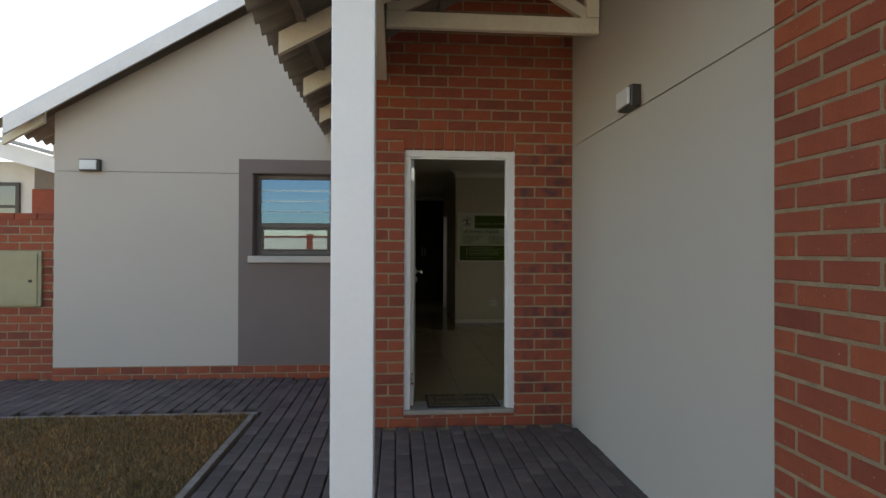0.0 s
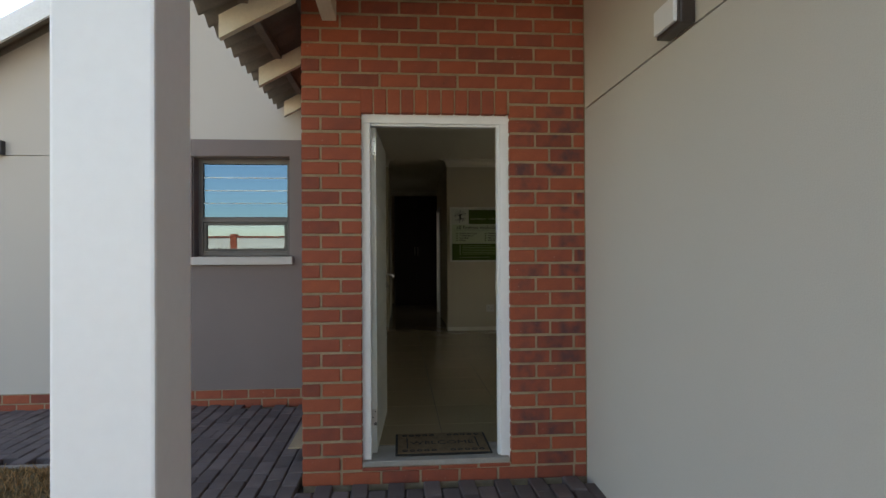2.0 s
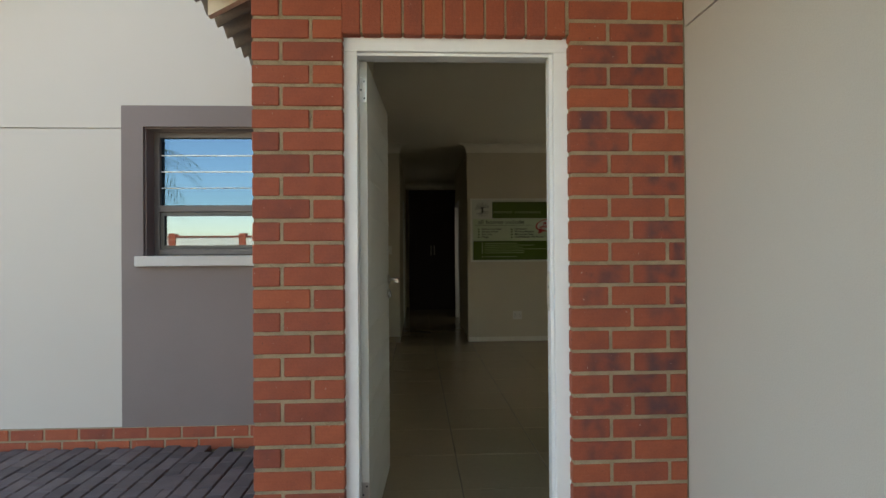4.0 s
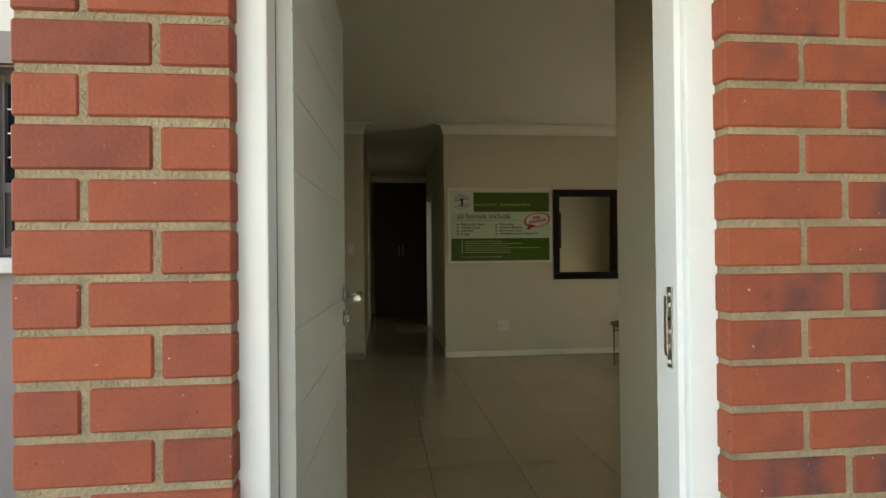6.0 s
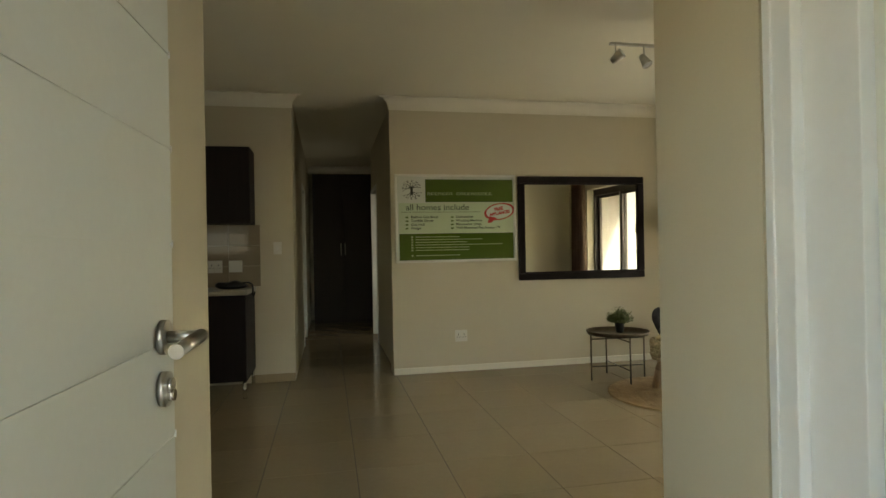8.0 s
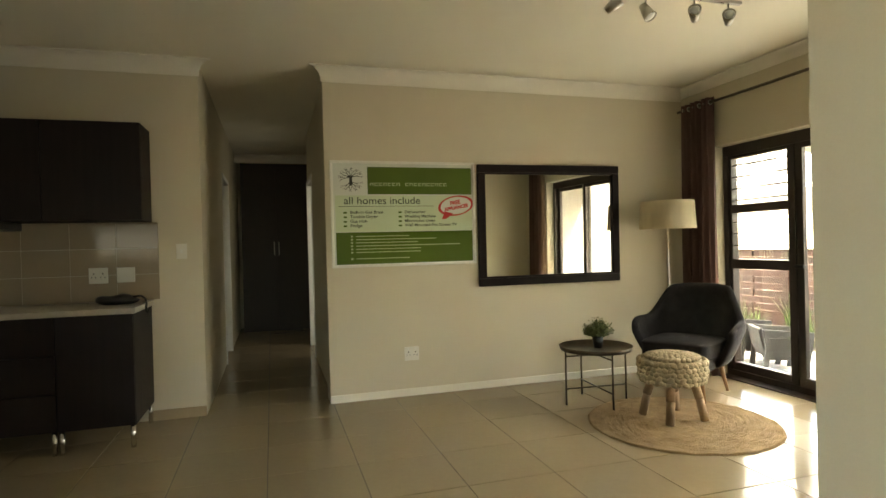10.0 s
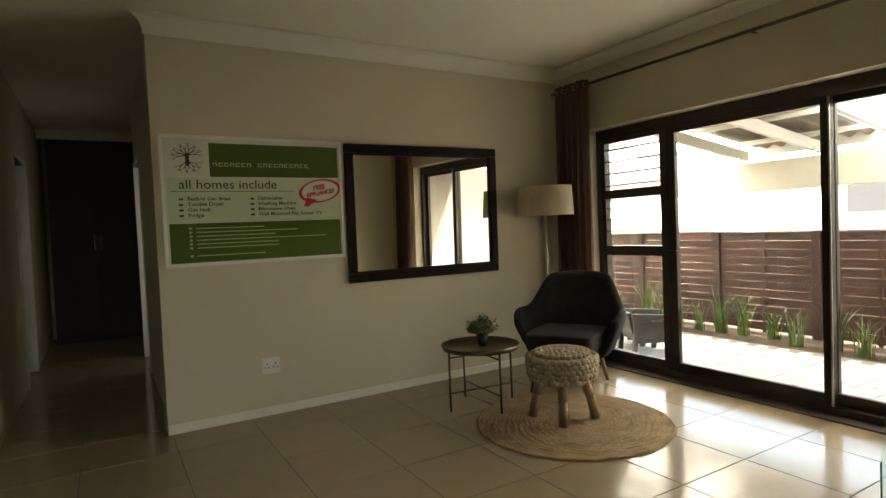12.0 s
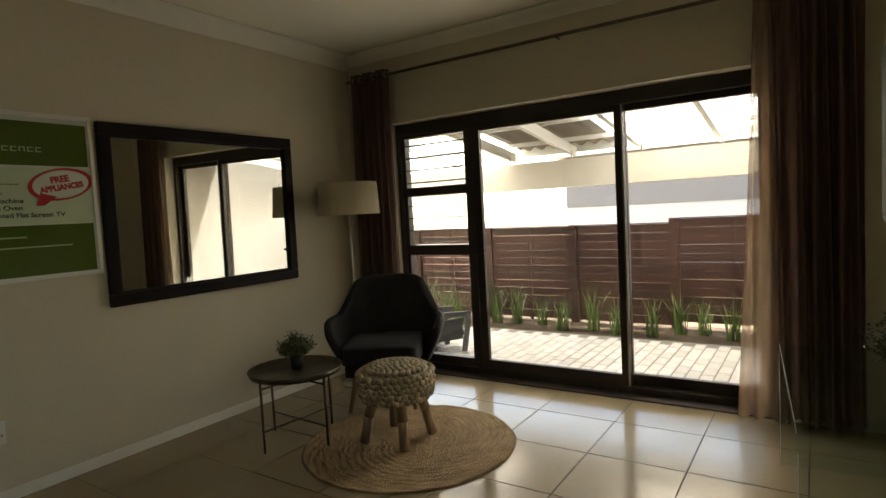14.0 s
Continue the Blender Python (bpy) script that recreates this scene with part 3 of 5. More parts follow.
for z, m in ((1.112, SWITCH), (1.142, SWITCH), (1.172, SWITCH), (1.198, BLACK_PLASTIC), (1.226, SWITCH), (1.248, SWITCH)):
    part("strike_slot", boxes((0.8158, 0.8164, 4.6885, 4.6965, z - 0.004, z + 0.004)), m, door_frame)



def grooved_leaf(name, width, height, thick, spacing, first, parent, material, gap=0.0013):
    """A flush leaf whose boards are parted by shallow grooves; x along its width, y through it."""
    cuts = [0.0]
    zz = first
    while zz < height - 0.02:
        cuts.append(zz)
        zz += spacing
    cuts.append(height)
    body = part(name, boxes((0, width, 0.0035, thick - 0.0035, 0, height)), material, parent)
    for a, b in zip(cuts, cuts[1:]):
        part("board", boxes((0, width, 0.0015, 0.004, a + gap, b - gap), (0, width, thick - 0.004, thick - 0.0015, a + gap, b - gap)), material, body)
    return body


front_leaf = thing("front_door", "white grooved front door standing open with steel lever handle", "door", at=(0.034, 4.754, 0.122), turn=87.3)
# local x along the leaf, local -y faces the doorway
leaf = grooved_leaf("leaf", 0.897, 2.02, 0.042, 0.158, 0.115, front_leaf, DOOR_PAINT)
leaf.location.y = -0.042
for z in (0.22, 1.90):
    part("hinge", boxes((-0.003, -0.0005, -0.040, -0.008, z - 0.05, z + 0.05)), STEEL, front_leaf, "steel butt hinge")
    for dz in (-0.035, 0, 0.035):
        bm = bmesh.new()
        rod(bm, (-0.005, -0.024 + (0.008 if dz == 0 else -0.006), z + dz), (-0.003, -0.024 + (0.008 if dz == 0 else -0.006), z + dz), 0.004, sides=8)
        part("screw", bm, BLACK_PLASTIC, front_leaf)
bm = bmesh.new()
rod(bm, (0.830, -0.043, 1.075), (0.830, -0.053, 1.075), 0.027, sides=24)
part("rosette", bm, STEEL, front_leaf)
bm = bmesh.new()
rod(bm, (0.830, -0.053, 0.995), (0.830, -0.043, 0.995), 0.027, sides=24)
part("cylinder_rosette", bm, STEEL, front_leaf)
bm = bmesh.new()
rod(bm, (0.830, -0.052, 0.985), (0.830, -0.062, 0.985), 0.009, sides=12)
rod(bm, (0.830, -0.052, 1.000), (0.830, -0.060, 1.000), 0.012, sides=12)
part("lock_cylinder", bm, CHROME, front_leaf)
bm = bmesh.new()
rod(bm, (0.830, -0.05, 1.075), (0.830, -0.105, 1.075), 0.0095, sides=14)
rod(bm, (0.837, -0.10, 1.075), (0.710, -0.10, 1.070), 0.0105, sides=14)
part("lever", bm, STEEL, front_leaf, "brushed steel lever")
# white blocks paint in the bright spots of light at the groove ends
for k in range(13):
    z = 0.115 + 0.158 * k
    if z < 2.0:
        part("groove_end_glint", boxes((0.8971, 0.899, -0.0425, -0.036, z - 0.006, z + 0.006)), WHITE_PAINT, front_leaf)

mat_ob = thing("door_mat", "brown coir welcome mat with black scroll border on the tiles", "door mat", at=(0.487, 4.875, FLOOR + 0.001))
part("base", boxes((-0.30, 0.30, -0.20, 0.20, 0, 0.010), bevel=0.004), MAT_BLACK, mat_ob)
part("field", boxes((-0.285, 0.285, -0.185, 0.185, 0.010, 0.013)), MAT_RUBBER, mat_ob, "brown coir field")
letters("WELCOME", 0.085, (0, -0.03, 0.0136), (0, 0, 0), MAT_BLACK, mat_ob, align="CENTER")
for sx in (-1, 1):
    for sy in (-1, 1):
        for k in range(5):
            bm = bmesh.new()
            a = Vector((sx * (0.24 - 0.045 * k), sy * 0.145, 0.0135))
            lathe(bm, [(0.010, 0), (0.010, 0.002), (0.018, 0.002), (0.018, 0)], 12, Matrix.Translation(a))
            part("scroll", bm, MAT_BLACK, mat_ob)
    bm = boxes((sx * 0.225 - 0.004, sx * 0.225 + 0.004, -0.1, 0.1, 0.0131, 0.0155))
    part("scroll", bm, MAT_BLACK, mat_ob)

# ---- inside: floor, walls, ceiling ----
floor = solid("floor", boxes((-0.34, 1.372, 4.861, 6.72, -0.1, FLOOR - 0.003), (1.372, 4.72, 6.17, 6.72, -0.1, FLOOR - 0.003), (-3.73, 4.72, 6.72, 15.3, -0.1, FLOOR - 0.003)), GROUT, "cream porcelain floor tiles with dark joints", "floor")
ceiling = solid("ceiling", boxes((-0.34, 1.372, 4.861, 6.72, CEIL, CEIL + 0.1), (1.372, 4.70, 5.97, 6.72, CEIL, CEIL + 0.1), (-3.73, 4.70, 6.72, 15.3, CEIL, CEIL + 0.1)), CEILING, "plain cream ceiling", "ceiling")

Y_N, X_E = 10.2, 4.45
CL, CR = 0.05, 0.985
solid("wall_north", boxes((CR, X_E + 0.001, Y_N, Y_N + 0.22, -0.1, CEIL)), WALL_IN, "cream painted living room wall", "wall")
solid("wall_kitchen", boxes((-3.73, CL, 10.24, 10.44, -0.1, CEIL)), WALL_IN, "cream painted kitchen wall", "wall")
DX0, DX1 = 4.56, 4.66
D0, D1, DTOP = 6.96, 9.80, 2.215
solid("wall_east", boxes((X_E, 4.70, 5.97, D0, -0.1, CEIL), (X_E, 4.70, D1, Y_N - 0.001, -0.1, CEIL), (X_E, 4.70, D0, D1, DTOP, CEIL)), WALL_IN, "cream painted wall with the wide sliding door opening", "wall")
solid("wall_south", boxes((1.581, X_E - 0.001, 5.97, 6.20, -0.1, CEIL)), WALL_IN, "cream painted living room wall behind the television", "wall")
solid("wall_kitchen_gable", boxes((-3.73, -1.647, 6.721, 6.735, FLOOR, CEIL), (-0.777, -0.04, 6.721, 6.735, FLOOR, CEIL), (-1.647, -0.777, 6.721, 6.735, FLOOR, 1.30), (-1.647, -0.777, 6.721, 6.735, 2.25, CEIL)), WALL_IN, "cream painted kitchen wall with a window", "wall")
solid("wall_west", boxes((-3.729, -3.60, 6.736, 15.3, -0.1, CEIL - 0.002)), PLASTER, "plastered outer kitchen wall", "wall")
solid("wall_east_far", boxes((X_E, 4.70, Y_N + 0.001, 15.3, -0.1, CEIL)), PLASTER, "plastered outer wall", "wall")
solid("wall_corridor_left", boxes((CL - 0.2, CL, 10.441, 12.3, -0.1, CEIL), (CL - 0.2, CL, 13.15, 15.3, -0.1, CEIL), (CL - 0.2, CL, 12.3, 13.15, 2.20, CEIL)), WALL_IN, "cream painted corridor wall with a doorway", "wall")
solid("wall_corridor_right", boxes((CR + 0.04, CR + 0.22, Y_N + 0.221, 12.3, -0.1, CEIL), (CR + 0.16, CR + 0.36, 13.15, 15.3, -0.1, CEIL), (CR + 0.04, CR + 0.22, 12.3, 13.15, 2.20, CEIL)), WALL_IN, "cream painted corridor wall with a doorway", "wall")
solid("wall_corridor_end", boxes((-3.73, 4.45, 15.301, 15.5, -0.1, CEIL + 0.1)), WALL_IN, "cream painted end wall", "wall")
for name, x0, x1 in (("door_2", CL - 0.21, CL + 0.012), ("door_3", CR + 0.03, CR + 0.23)):
    f = solid(name, boxes((x0, x1, 12.26, 12.31, FLOOR, 2.20), (x0, x1, 13.14, 13.19, FLOOR, 2.20), (x0, x1, 12.26, 13.19, 2.20, 2.25), bevel=0.004), WHITE_PAINT, "white painted corridor door frame", "door frame")
    if name == "door_2":
        part("leaf", boxes((x0 + 0.05, x0 + 0.09, 12.312, 13.138, FLOOR + 0.005, 2.195)), DOOR_PAINT, f, "white flush door, closed")
    else:
        part("leaf", boxes((x1 + 0.005, x1 + 0.825, 12.262, 12.302, FLOOR + 0.005, 2.195)), DOOR_PAINT, f, "white flush door, open into the bedroom")


def cornice(bm, a, b, inward, h=0.115, d=0.105, e0=0.0, e1=0.0):
    """A coved cornice along a wall from a to b; inward is the unit way into the room; e0, e1 lengthen its top at the ends."""
    a, b, n = Vector(a), Vector(b), Vector(inward)
    along = (b - a).normalized()
    prof = [(0, 0), (0.012, 0), (0.012, 0.012)]
    prof += [(0.012 + (d - 0.024) * (1 - math.cos(q)), 0.012 + (h - 0.024) * math.sin(q)) for q in [k * math.pi / 16 for k in range(1, 8)]]
    prof += [(d - 0.012, h - 0.012), (d, h - 0.012), (d, h), (0, h)]
    rings = []
    for p, e in ((a, -e0), (b, e1)):
        rings.append([bm.verts.new(p + n * s + along * (e * s / d) + Vector((0, 0, CEIL - h + t - 0.002))) for s, t in prof])
    for k in range(len(prof)):
        j = (k + 1) % len(prof)
        bm.faces.new((rings[0][k], rings[0][j], rings[1][j], rings[1][k]))
    bm.faces.new(rings[0])
    bm.faces.new(rings[1])
    return bm


D = 0.105
solid("cornice", cornice(bmesh.new(), (CR, Y_N, 0), (X_E, Y_N, 0), (0, -1, 0), e0=D, e1=-D), CORNICE, "white coved plaster cornice", "cornice")
solid("cornice", cornice(bmesh.new(), (-3.7, 10.24, 0), (CL, 10.24, 0), (0, -1, 0), e1=D), CORNICE, "white coved plaster cornice", "cornice")
solid("cornice", cornice(bmesh.new(), (X_E, 6.2, 0), (X_E, Y_N, 0), (-1, 0, 0), h=0.09, d=0.08, e1=-0.08), CORNICE, "white coved plaster cornice", "cornice")
solid("cornice", cornice(bmesh.new(), (CL, 14.75, 0), (CR + 0.16, 14.75, 0), (0, -1, 0)), CORNICE, "white coved cornice above the cupboard", "cornice")
solid("baseboard", boxes((CR, X_E - 0.002, Y_N - 0.014, Y_N - 0.001, FLOOR, FLOOR + 0.062), bevel=0.003), CORNICE, "low white skirting", "skirting")
solid("baseboard", boxes((-0.33, CL, 10.226, 10.239, FLOOR, FLOOR + 0.075), bevel=0.002), TILE, "cream tile skirting", "skirting")

# corridor cupboard
cup = thing("wardrobe", "tall dark wenge built-in cupboard with two doors", "cupboard", at=(0.125, 14.75, FLOOR))
part("body", boxes((0, 1.03, 0.02, 0.53, 0, 2.60)), WENGE, cup)
for x0, x1, hx in ((0.004, 0.512, 0.475), (0.518, 1.026, 0.545)):
    d = part("door", boxes((x0, x1, 0, 0.019, 0.06, 2.58), bevel=0.003), WENGE, cup)
    bm = bmesh.new()
    rod(bm, (hx, -0.025, 1.18), (hx, -0.025, 1.38), 0.006)
    part("handle", bm, STEEL, d, "steel bar handle")

# garage door in the hall wall
gd = solid("door_4", boxes((1.345, 1.50, 5.665, 5.735, FLOOR, 2.20), (1.345, 1.50, 4.905, 4.955, FLOOR, 2.20), (1.345, 1.50, 4.905, 5.735, 2.20, 2.25), bevel=0.004), WHITE_STEEL, "white steel frame of the hall side door", "door frame")
part("bead", boxes((1.338, 1.344, 5.715, 5.737, FLOOR, 2.252), bevel=0.002), WHITE_STEEL, gd)
part("door_stop", boxes((1.372, 1.50, 5.530, 5.664, FLOOR, 2.199), bevel=0.003), WHITE_STEEL, gd)
part("lining", boxes((1.372, 1.50, 5.7355, 5.772, FLOOR, 2.20)), WALL_IN, gd)
gleaf = thing("side_door", "white side door with horizontal grooved boards, closed", "door", at=(1.400, 4.957, FLOOR + 0.004), turn=90)
gl = grooved_leaf("leaf", 0.568, 2.07, 0.04, 0.1178, 0.042, gleaf, DOOR_PAINT, 0.0021)
gl.location.y = -0.04

# ---- sliding door ----
slide = solid("window_2", boxes((DX0, DX1, D0, D1, DTOP - 0.095, DTOP - 0.002), (DX0, DX1, D0, D1, FLOOR - 0.02, FLOOR + 0.06), (DX0, DX1, D1 - 0.05, D1, FLOOR + 0.06, DTOP - 0.095),
               (DX0, DX1, D0, D0 + 0.05, FLOOR + 0.06, DTOP - 0.095), (DX0, DX1, 9.055, 9.10, FLOOR + 0.06, DTOP - 0.095), bevel=0.004), BRONZE_ALU, "dark bronze aluminium sliding door with a louvred side light", "sliding door")
F0, F1 = FLOOR + 0.06, DTOP - 0.095
side_light = part("side_light", boxes((4.575, 4.645, 9.10, 9.135, F0, F1), (4.575, 4.645, 9.72, 9.75, F0, F1), (4.575, 4.645, 9.135, 9.72, 1.60, 1.675), (4.575, 4.645, 9.135, 9.72, 1.10, 1.185), (4.575, 4.645, 9.135, 9.72, F0, F0 + 0.07), (4.575, 4.645, 9.135, 9.72, F1 - 0.03, F1), bevel=0.003), BRONZE_ALU, slide)
part("pane", boxes((4.607, 4.613, 9.136, 9.719, F0 + 0.071, 1.099)), GLASS, side_light)
for z in (1.205, 1.310, 1.415):
    bm = bmesh.new()
    box(bm, 4.597, 4.603, 9.14, 9.715, z, z + 0.098)
    part("louvre_blade", bm, LOUVRE, side_light, "clear glass louvre blade")
    part("louvre_clip", boxes((4.586, 4.612, 9.137, 9.718, z + 0.099, z + 0.108)), BRONZE_ALU, side_light)
for z in (1.715, 1.820, 1.925, 2.030):
    bm = bmesh.new()
    box(bm, -0.003, 0.003, 9.14, 9.715, 0.004, 0.092 if z < 2 else 0.03, m=Matrix.Translation((4.60, 0, z)) @ Matrix.Rotation(radians(14), 4, "Y"))
    part("louvre_blade", bm, LOUVRE, side_light, "clear glass louvre blade")
    part("louvre_clip", boxes((4.586, 4.612, 9.137, 9.718, z - 0.006, z + 0.005)), BRONZE_ALU, side_light)
for y0, y1, x0 in ((7.87, 9.05, 4.565), (7.012, 7.93, 4.612)):
    x1 = x0 + 0.04
    p = part("sash", boxes((x0, x1, y0, y0 + 0.062, F0, F1), (x0, x1, y1 - 0.062, y1, F0, F1), (x0, x1, y0 + 0.062, y1 - 0.062, F0, F0 + 0.075), (x0, x1, y0 + 0.062, y1 - 0.062, F1 - 0.045, F1), bevel=0.003), BRONZE_ALU, slide)
    part("pane", boxes((x0 + 0.017, x0 + 0.023, y0 + 0.061, y1 - 0.061, F0 + 0.074, F1 - 0.044)), GLASS, p)
part("handle", boxes((4.528, 4.564, 8.965, 9.045, 1.125, 1.150), bevel=0.004), BLACK_PLASTIC, slide, "black latch handle")
part("interlock", boxes((4.556, 4.564, 7.872, 7.884, F0, F1)), STEEL, slide, "bare aluminium interlock strip")
part("sill_track", boxes((4.452, 4.559, D0 + 0.002, D1 - 0.002, FLOOR - 0.002, FLOOR + 0.010)), BRONZE_ALU, slide)
for ob in [o for o in bpy.data.objects if o.name.startswith(("pane", "louvre_blade"))]:
    ob.visible_shadow = False

# curtains on a rod
rod_t = thing("curtain_rod", "thin dark metal curtain rod above the sliding door", "curtain rod")
bm = bmesh.new()
rod(bm, (4.36, 6.45, 2.60), (4.36, 10.14, 2.60), 0.0125)
part("rod", bm, DARK_METAL, rod_t)
for y in (6.6, 8.25, 10.05):
    bm = bmesh.new()
    rod(bm, (4.36, y, 2.60), (4.449, y, 2.60), 0.008)
    part("bracket", bm, DARK_METAL, rod_t)


def curtain(label, y0, y1, folds, amp, material, name="panel", z0=0.15, z1=2.645, x=4.36, flare=0.0, parent=None, seed=1):
    rng = random.Random(seed)
    bm = bmesh.new()
    nu, nv = folds * 10, 14
    ph = [rng.uniform(-0.7, 0.7) for _ in range(folds + 2)]
    grid = []
    for j in range(nv + 1):
        v = j / nv
        z = z1 + (z0 - z1) * v
        row = []
        for i in range(nu + 1):
            u = i / nu
            k = u * folds
            f = ph[int(k)] * (1 - k % 1) + ph[int(k) + 1] * (k % 1)
            y = y0 + (y1 - y0) * u + flare * v * (u - 0.3) + 0.010 * math.sin(k * 3.1 + v * 3)
            d = amp * (0.75 + 0.35 * f + 0.2 * v) * math.sin(2 * math.pi * k + f * v * 1.2)
            row.append(bm.verts.new((x + d, y, z + 0.008 * math.sin(6.28 * k) * v)))
        grid.append(row)
    for a, b in zip(grid, grid[1:]):
        for i in range(nu):
            bm.faces.new((a[i], a[i + 1], b[i + 1], b[i])).smooth = True
    return part(name, bm, material, parent)


c1 = thing("curtain", "brown eyelet curtain gathered in the corner beside the sliding door", "curtain", "curtains")
curtain("", 9.68, 10.09, 6, 0.045, CURTAIN, parent=c1, seed=3)
c2 = thing("curtain", "brown curtain with a paler backlit edge gathered beside the sliding door", "curtain", "curtains")
curtain("", 6.56, 6.985, 7, 0.045, CURTAIN, parent=c2, seed=5)
curtain("", 6.965, 7.065, 3, 0.018, BACKLIT_SHEER, name="sheer_panel", parent=c2, flare=0.18, seed=6)
for t, ys in ((c1, [9.715 + 0.068 * k for k in range(6)]), (c2, [6.6 + 0.062 * k for k in range(8)])):
    for y in ys:
        bm = lathe(bmesh.new(), [(0.016, -0.003), (0.024, -0.003), (0.024, 0.003), (0.016, 0.003), (0.016, -0.003)], 16, pose(4.36, y, 2.60, 90, 0, 0))
        part("eyelet", bm, STEEL, t)

# ---- sign ----
SX0, SX1, SZ0, SZ1 = 1.025, 2.266, 1.215, 2.09
sign = thing("advertising_sign", "framed green and white sign listing what homes include", "sign", at=(SX0, Y_N - 0.001, SZ0))
SW, SH = SX1 - SX0, SZ1 - SZ0
part("board", boxes((0.01, SW - 0.01, -0.012, 0, 0.01, SH - 0.01)), SIGN_WHITE, sign)
for r in ((0, SW, 0, 0.022), (0, SW, SH - 0.022, SH)):
    part("frame_rail", boxes((r[0], r[1], -0.024, 0, r[2], r[3]), bevel=0.004), SIGN_FRAME, sign)
for r in ((0, 0.022), (SW - 0.022, SW)):
    part("frame_rail", boxes((r[0], r[1], -0.024, 0, 0.0225, SH - 0.0225), bevel=0.004), SIGN_FRAME, sign)


def flat(name, x0, x1, t0, t1, material, lift=0.0135):
    """A printed field; t runs down the sign from its top."""
    return part(name, boxes((x0 * SW, x1 * SW, -lift, -0.0115, (1 - t1) * SH, (1 - t0) * SH)), material, sign)


flat("print_green_band", 0.245, 0.975, 0.055, 0.315, SIGN_GREEN)
flat("print_pale_field", 0.03, 0.975, 0.325, 0.665, SIGN_PALE)
flat("print_green_band", 0.03, 0.975, 0.67, 0.97, SIGN_GREEN)
for k in range(18):
    if k != 7:
        x = 0.262 + 0.0300 * k
        flat("print_stroke", x, x + 0.022, 0.205, 0.211, SIGN_LIGHT, 0.0145)
        flat("print_stroke", x, x + 0.005, 0.211, 0.234, SIGN_LIGHT, 0.0145)
        flat("print_stroke", x + (0.0 if k % 3 else 0.017), x + 0.022, 0.228 if k % 3 else 0.211, 0.234, SIGN_LIGHT, 0.0147)
flat("print_rule", 0.05, 0.70, 0.425, 0.429, SIGN_INK, 0.0145)


def on_sign(text, x, t, size, material, wide=1.0, bold=0.0, tilt=0.0, align="LEFT"):
    return letters(text, size, (x * SW, -0.0146, (1 - t) * SH), (90, tilt, 0), material, sign, wide=wide, bold=bold, align=align)


on_sign("all homes include", 0.085, 0.405, 0.084, SIGN_INK, 1.1, 0.0004)
for k, text in enumerate(("Built-in Gas Braai", "Tumble Dryer", "Gas Hob", "Fridge")):
    on_sign(text, 0.125, 0.495 + 0.042 * k, 0.034, SIGN_INK, 1.15, 0.0006)
    flat("print_bullet", 0.082, 0.104, 0.478 + 0.042 * k, 0.494 + 0.042 * k, SIGN_GREEN, 0.0145)
for k, text in enumerate(("Dishwasher", "Washing Machine", "Microwave Oven", "Wall Mounted Flat Screen TV")):
    on_sign(text, 0.492, 0.495 + 0.042 * k, 0.034, SIGN_INK, 1.12, 0.0006)
    flat("print_bullet", 0.45, 0.472, 0.478 + 0.042 * k, 0.494 + 0.042 * k, SIGN_GREEN, 0.0145)
rng = random.Random(4)
for k in range(8):
    t = 0.705 + 0.030 * k
    if k == 6:
        continue
    flat("print_bar", 0.16, 0.16 + rng.choice((0.42, 0.36, 0.55, 0.44, 0.62, 0.72)), t, t + 0.008, SIGN_LIGHT, 0.0145)
    flat("print_bullet", 0.125, 0.14, t - 0.004, t + 0.012, SIGN_LIGHT, 0.0145)
# speech bubble: white oval with a red outline and a tail
bm = bmesh.new()
N = 40
ring = []
for k in range(N):
    a = 2 * math.pi * k / N
    c, s = math.cos(a), math.sin(a)
    w = 0.019 + 0.006 * math.sin(a * 2 + 0.6)
    ring.append([bm.verts.new((0.858 * SW + (0.160 - e) * c, y, 0.575 * SH + (0.086 - e * 0.7) * s + 0.02 * c)) for e, y in ((0, -0.0152), (w, -0.0152))])
for a, b in zip(ring, ring[1:] + ring[:1]):
    bm.faces.new((a[0], b[0], b[1], a[1]))
part("print_bubble_outline", bm, SIGN_RED, sign, "red speech bubble outline")
bm = bmesh.new()
bm.faces.new([bm.verts.new((0.858 * SW + 0.146 * math.cos(6.2832 * k / N), -0.0148, 0.575 * SH + 0.068 * math.sin(6.2832 * k / N) + 0.018 * math.cos(6.2832 * k / N))) for k in range(N)])
part("print_bubble", bm, SIGN_WHITE, sign, "white speech bubble")
bm = bmesh.new()
bm.faces.new([bm.verts.new((x * SW, -0.0155, z * SH)) for x, z in ((0.775, 0.520), (0.755, 0.445), (0.785, 0.445), (0.838, 0.500))])
part("print_bubble_tail", bm, SIGN_RED, sign)
on_sign("FREE", 0.855, 0.412, 0.047, SIGN_RED, 0.95, 0.0024, -10, "CENTER")
on_sign("APPLIANCES", 0.862, 0.458, 0.041, SIGN_RED, 0.95, 0.0024, -10, "CENTER")
# tree emblem: a trunk with strokes spreading from it
cx, cz = 0.135 * SW, 0.835 * SH
bm = boxes((cx - 0.012, cx + 0.012, -0.0142, -0.0122, cz - 0.06, cz + 0.01))
part("print_emblem_trunk", bm, SIGN_INK, sign)
bm = bmesh.new()
rng = random.Random(19)


def twig(p, a, length, w, depth):
    """A stroke of the emblem that forks as it goes out."""
    d = Vector((math.cos(a), 0, math.sin(a) * 0.8))
    n = Vector((-d.z, 0, d.x)).normalized() * w
    q = p + d * length
    bm.faces.new([bm.verts.new(v) for v in (p - n, p + n, q + n * 0.55, q - n * 0.55)])
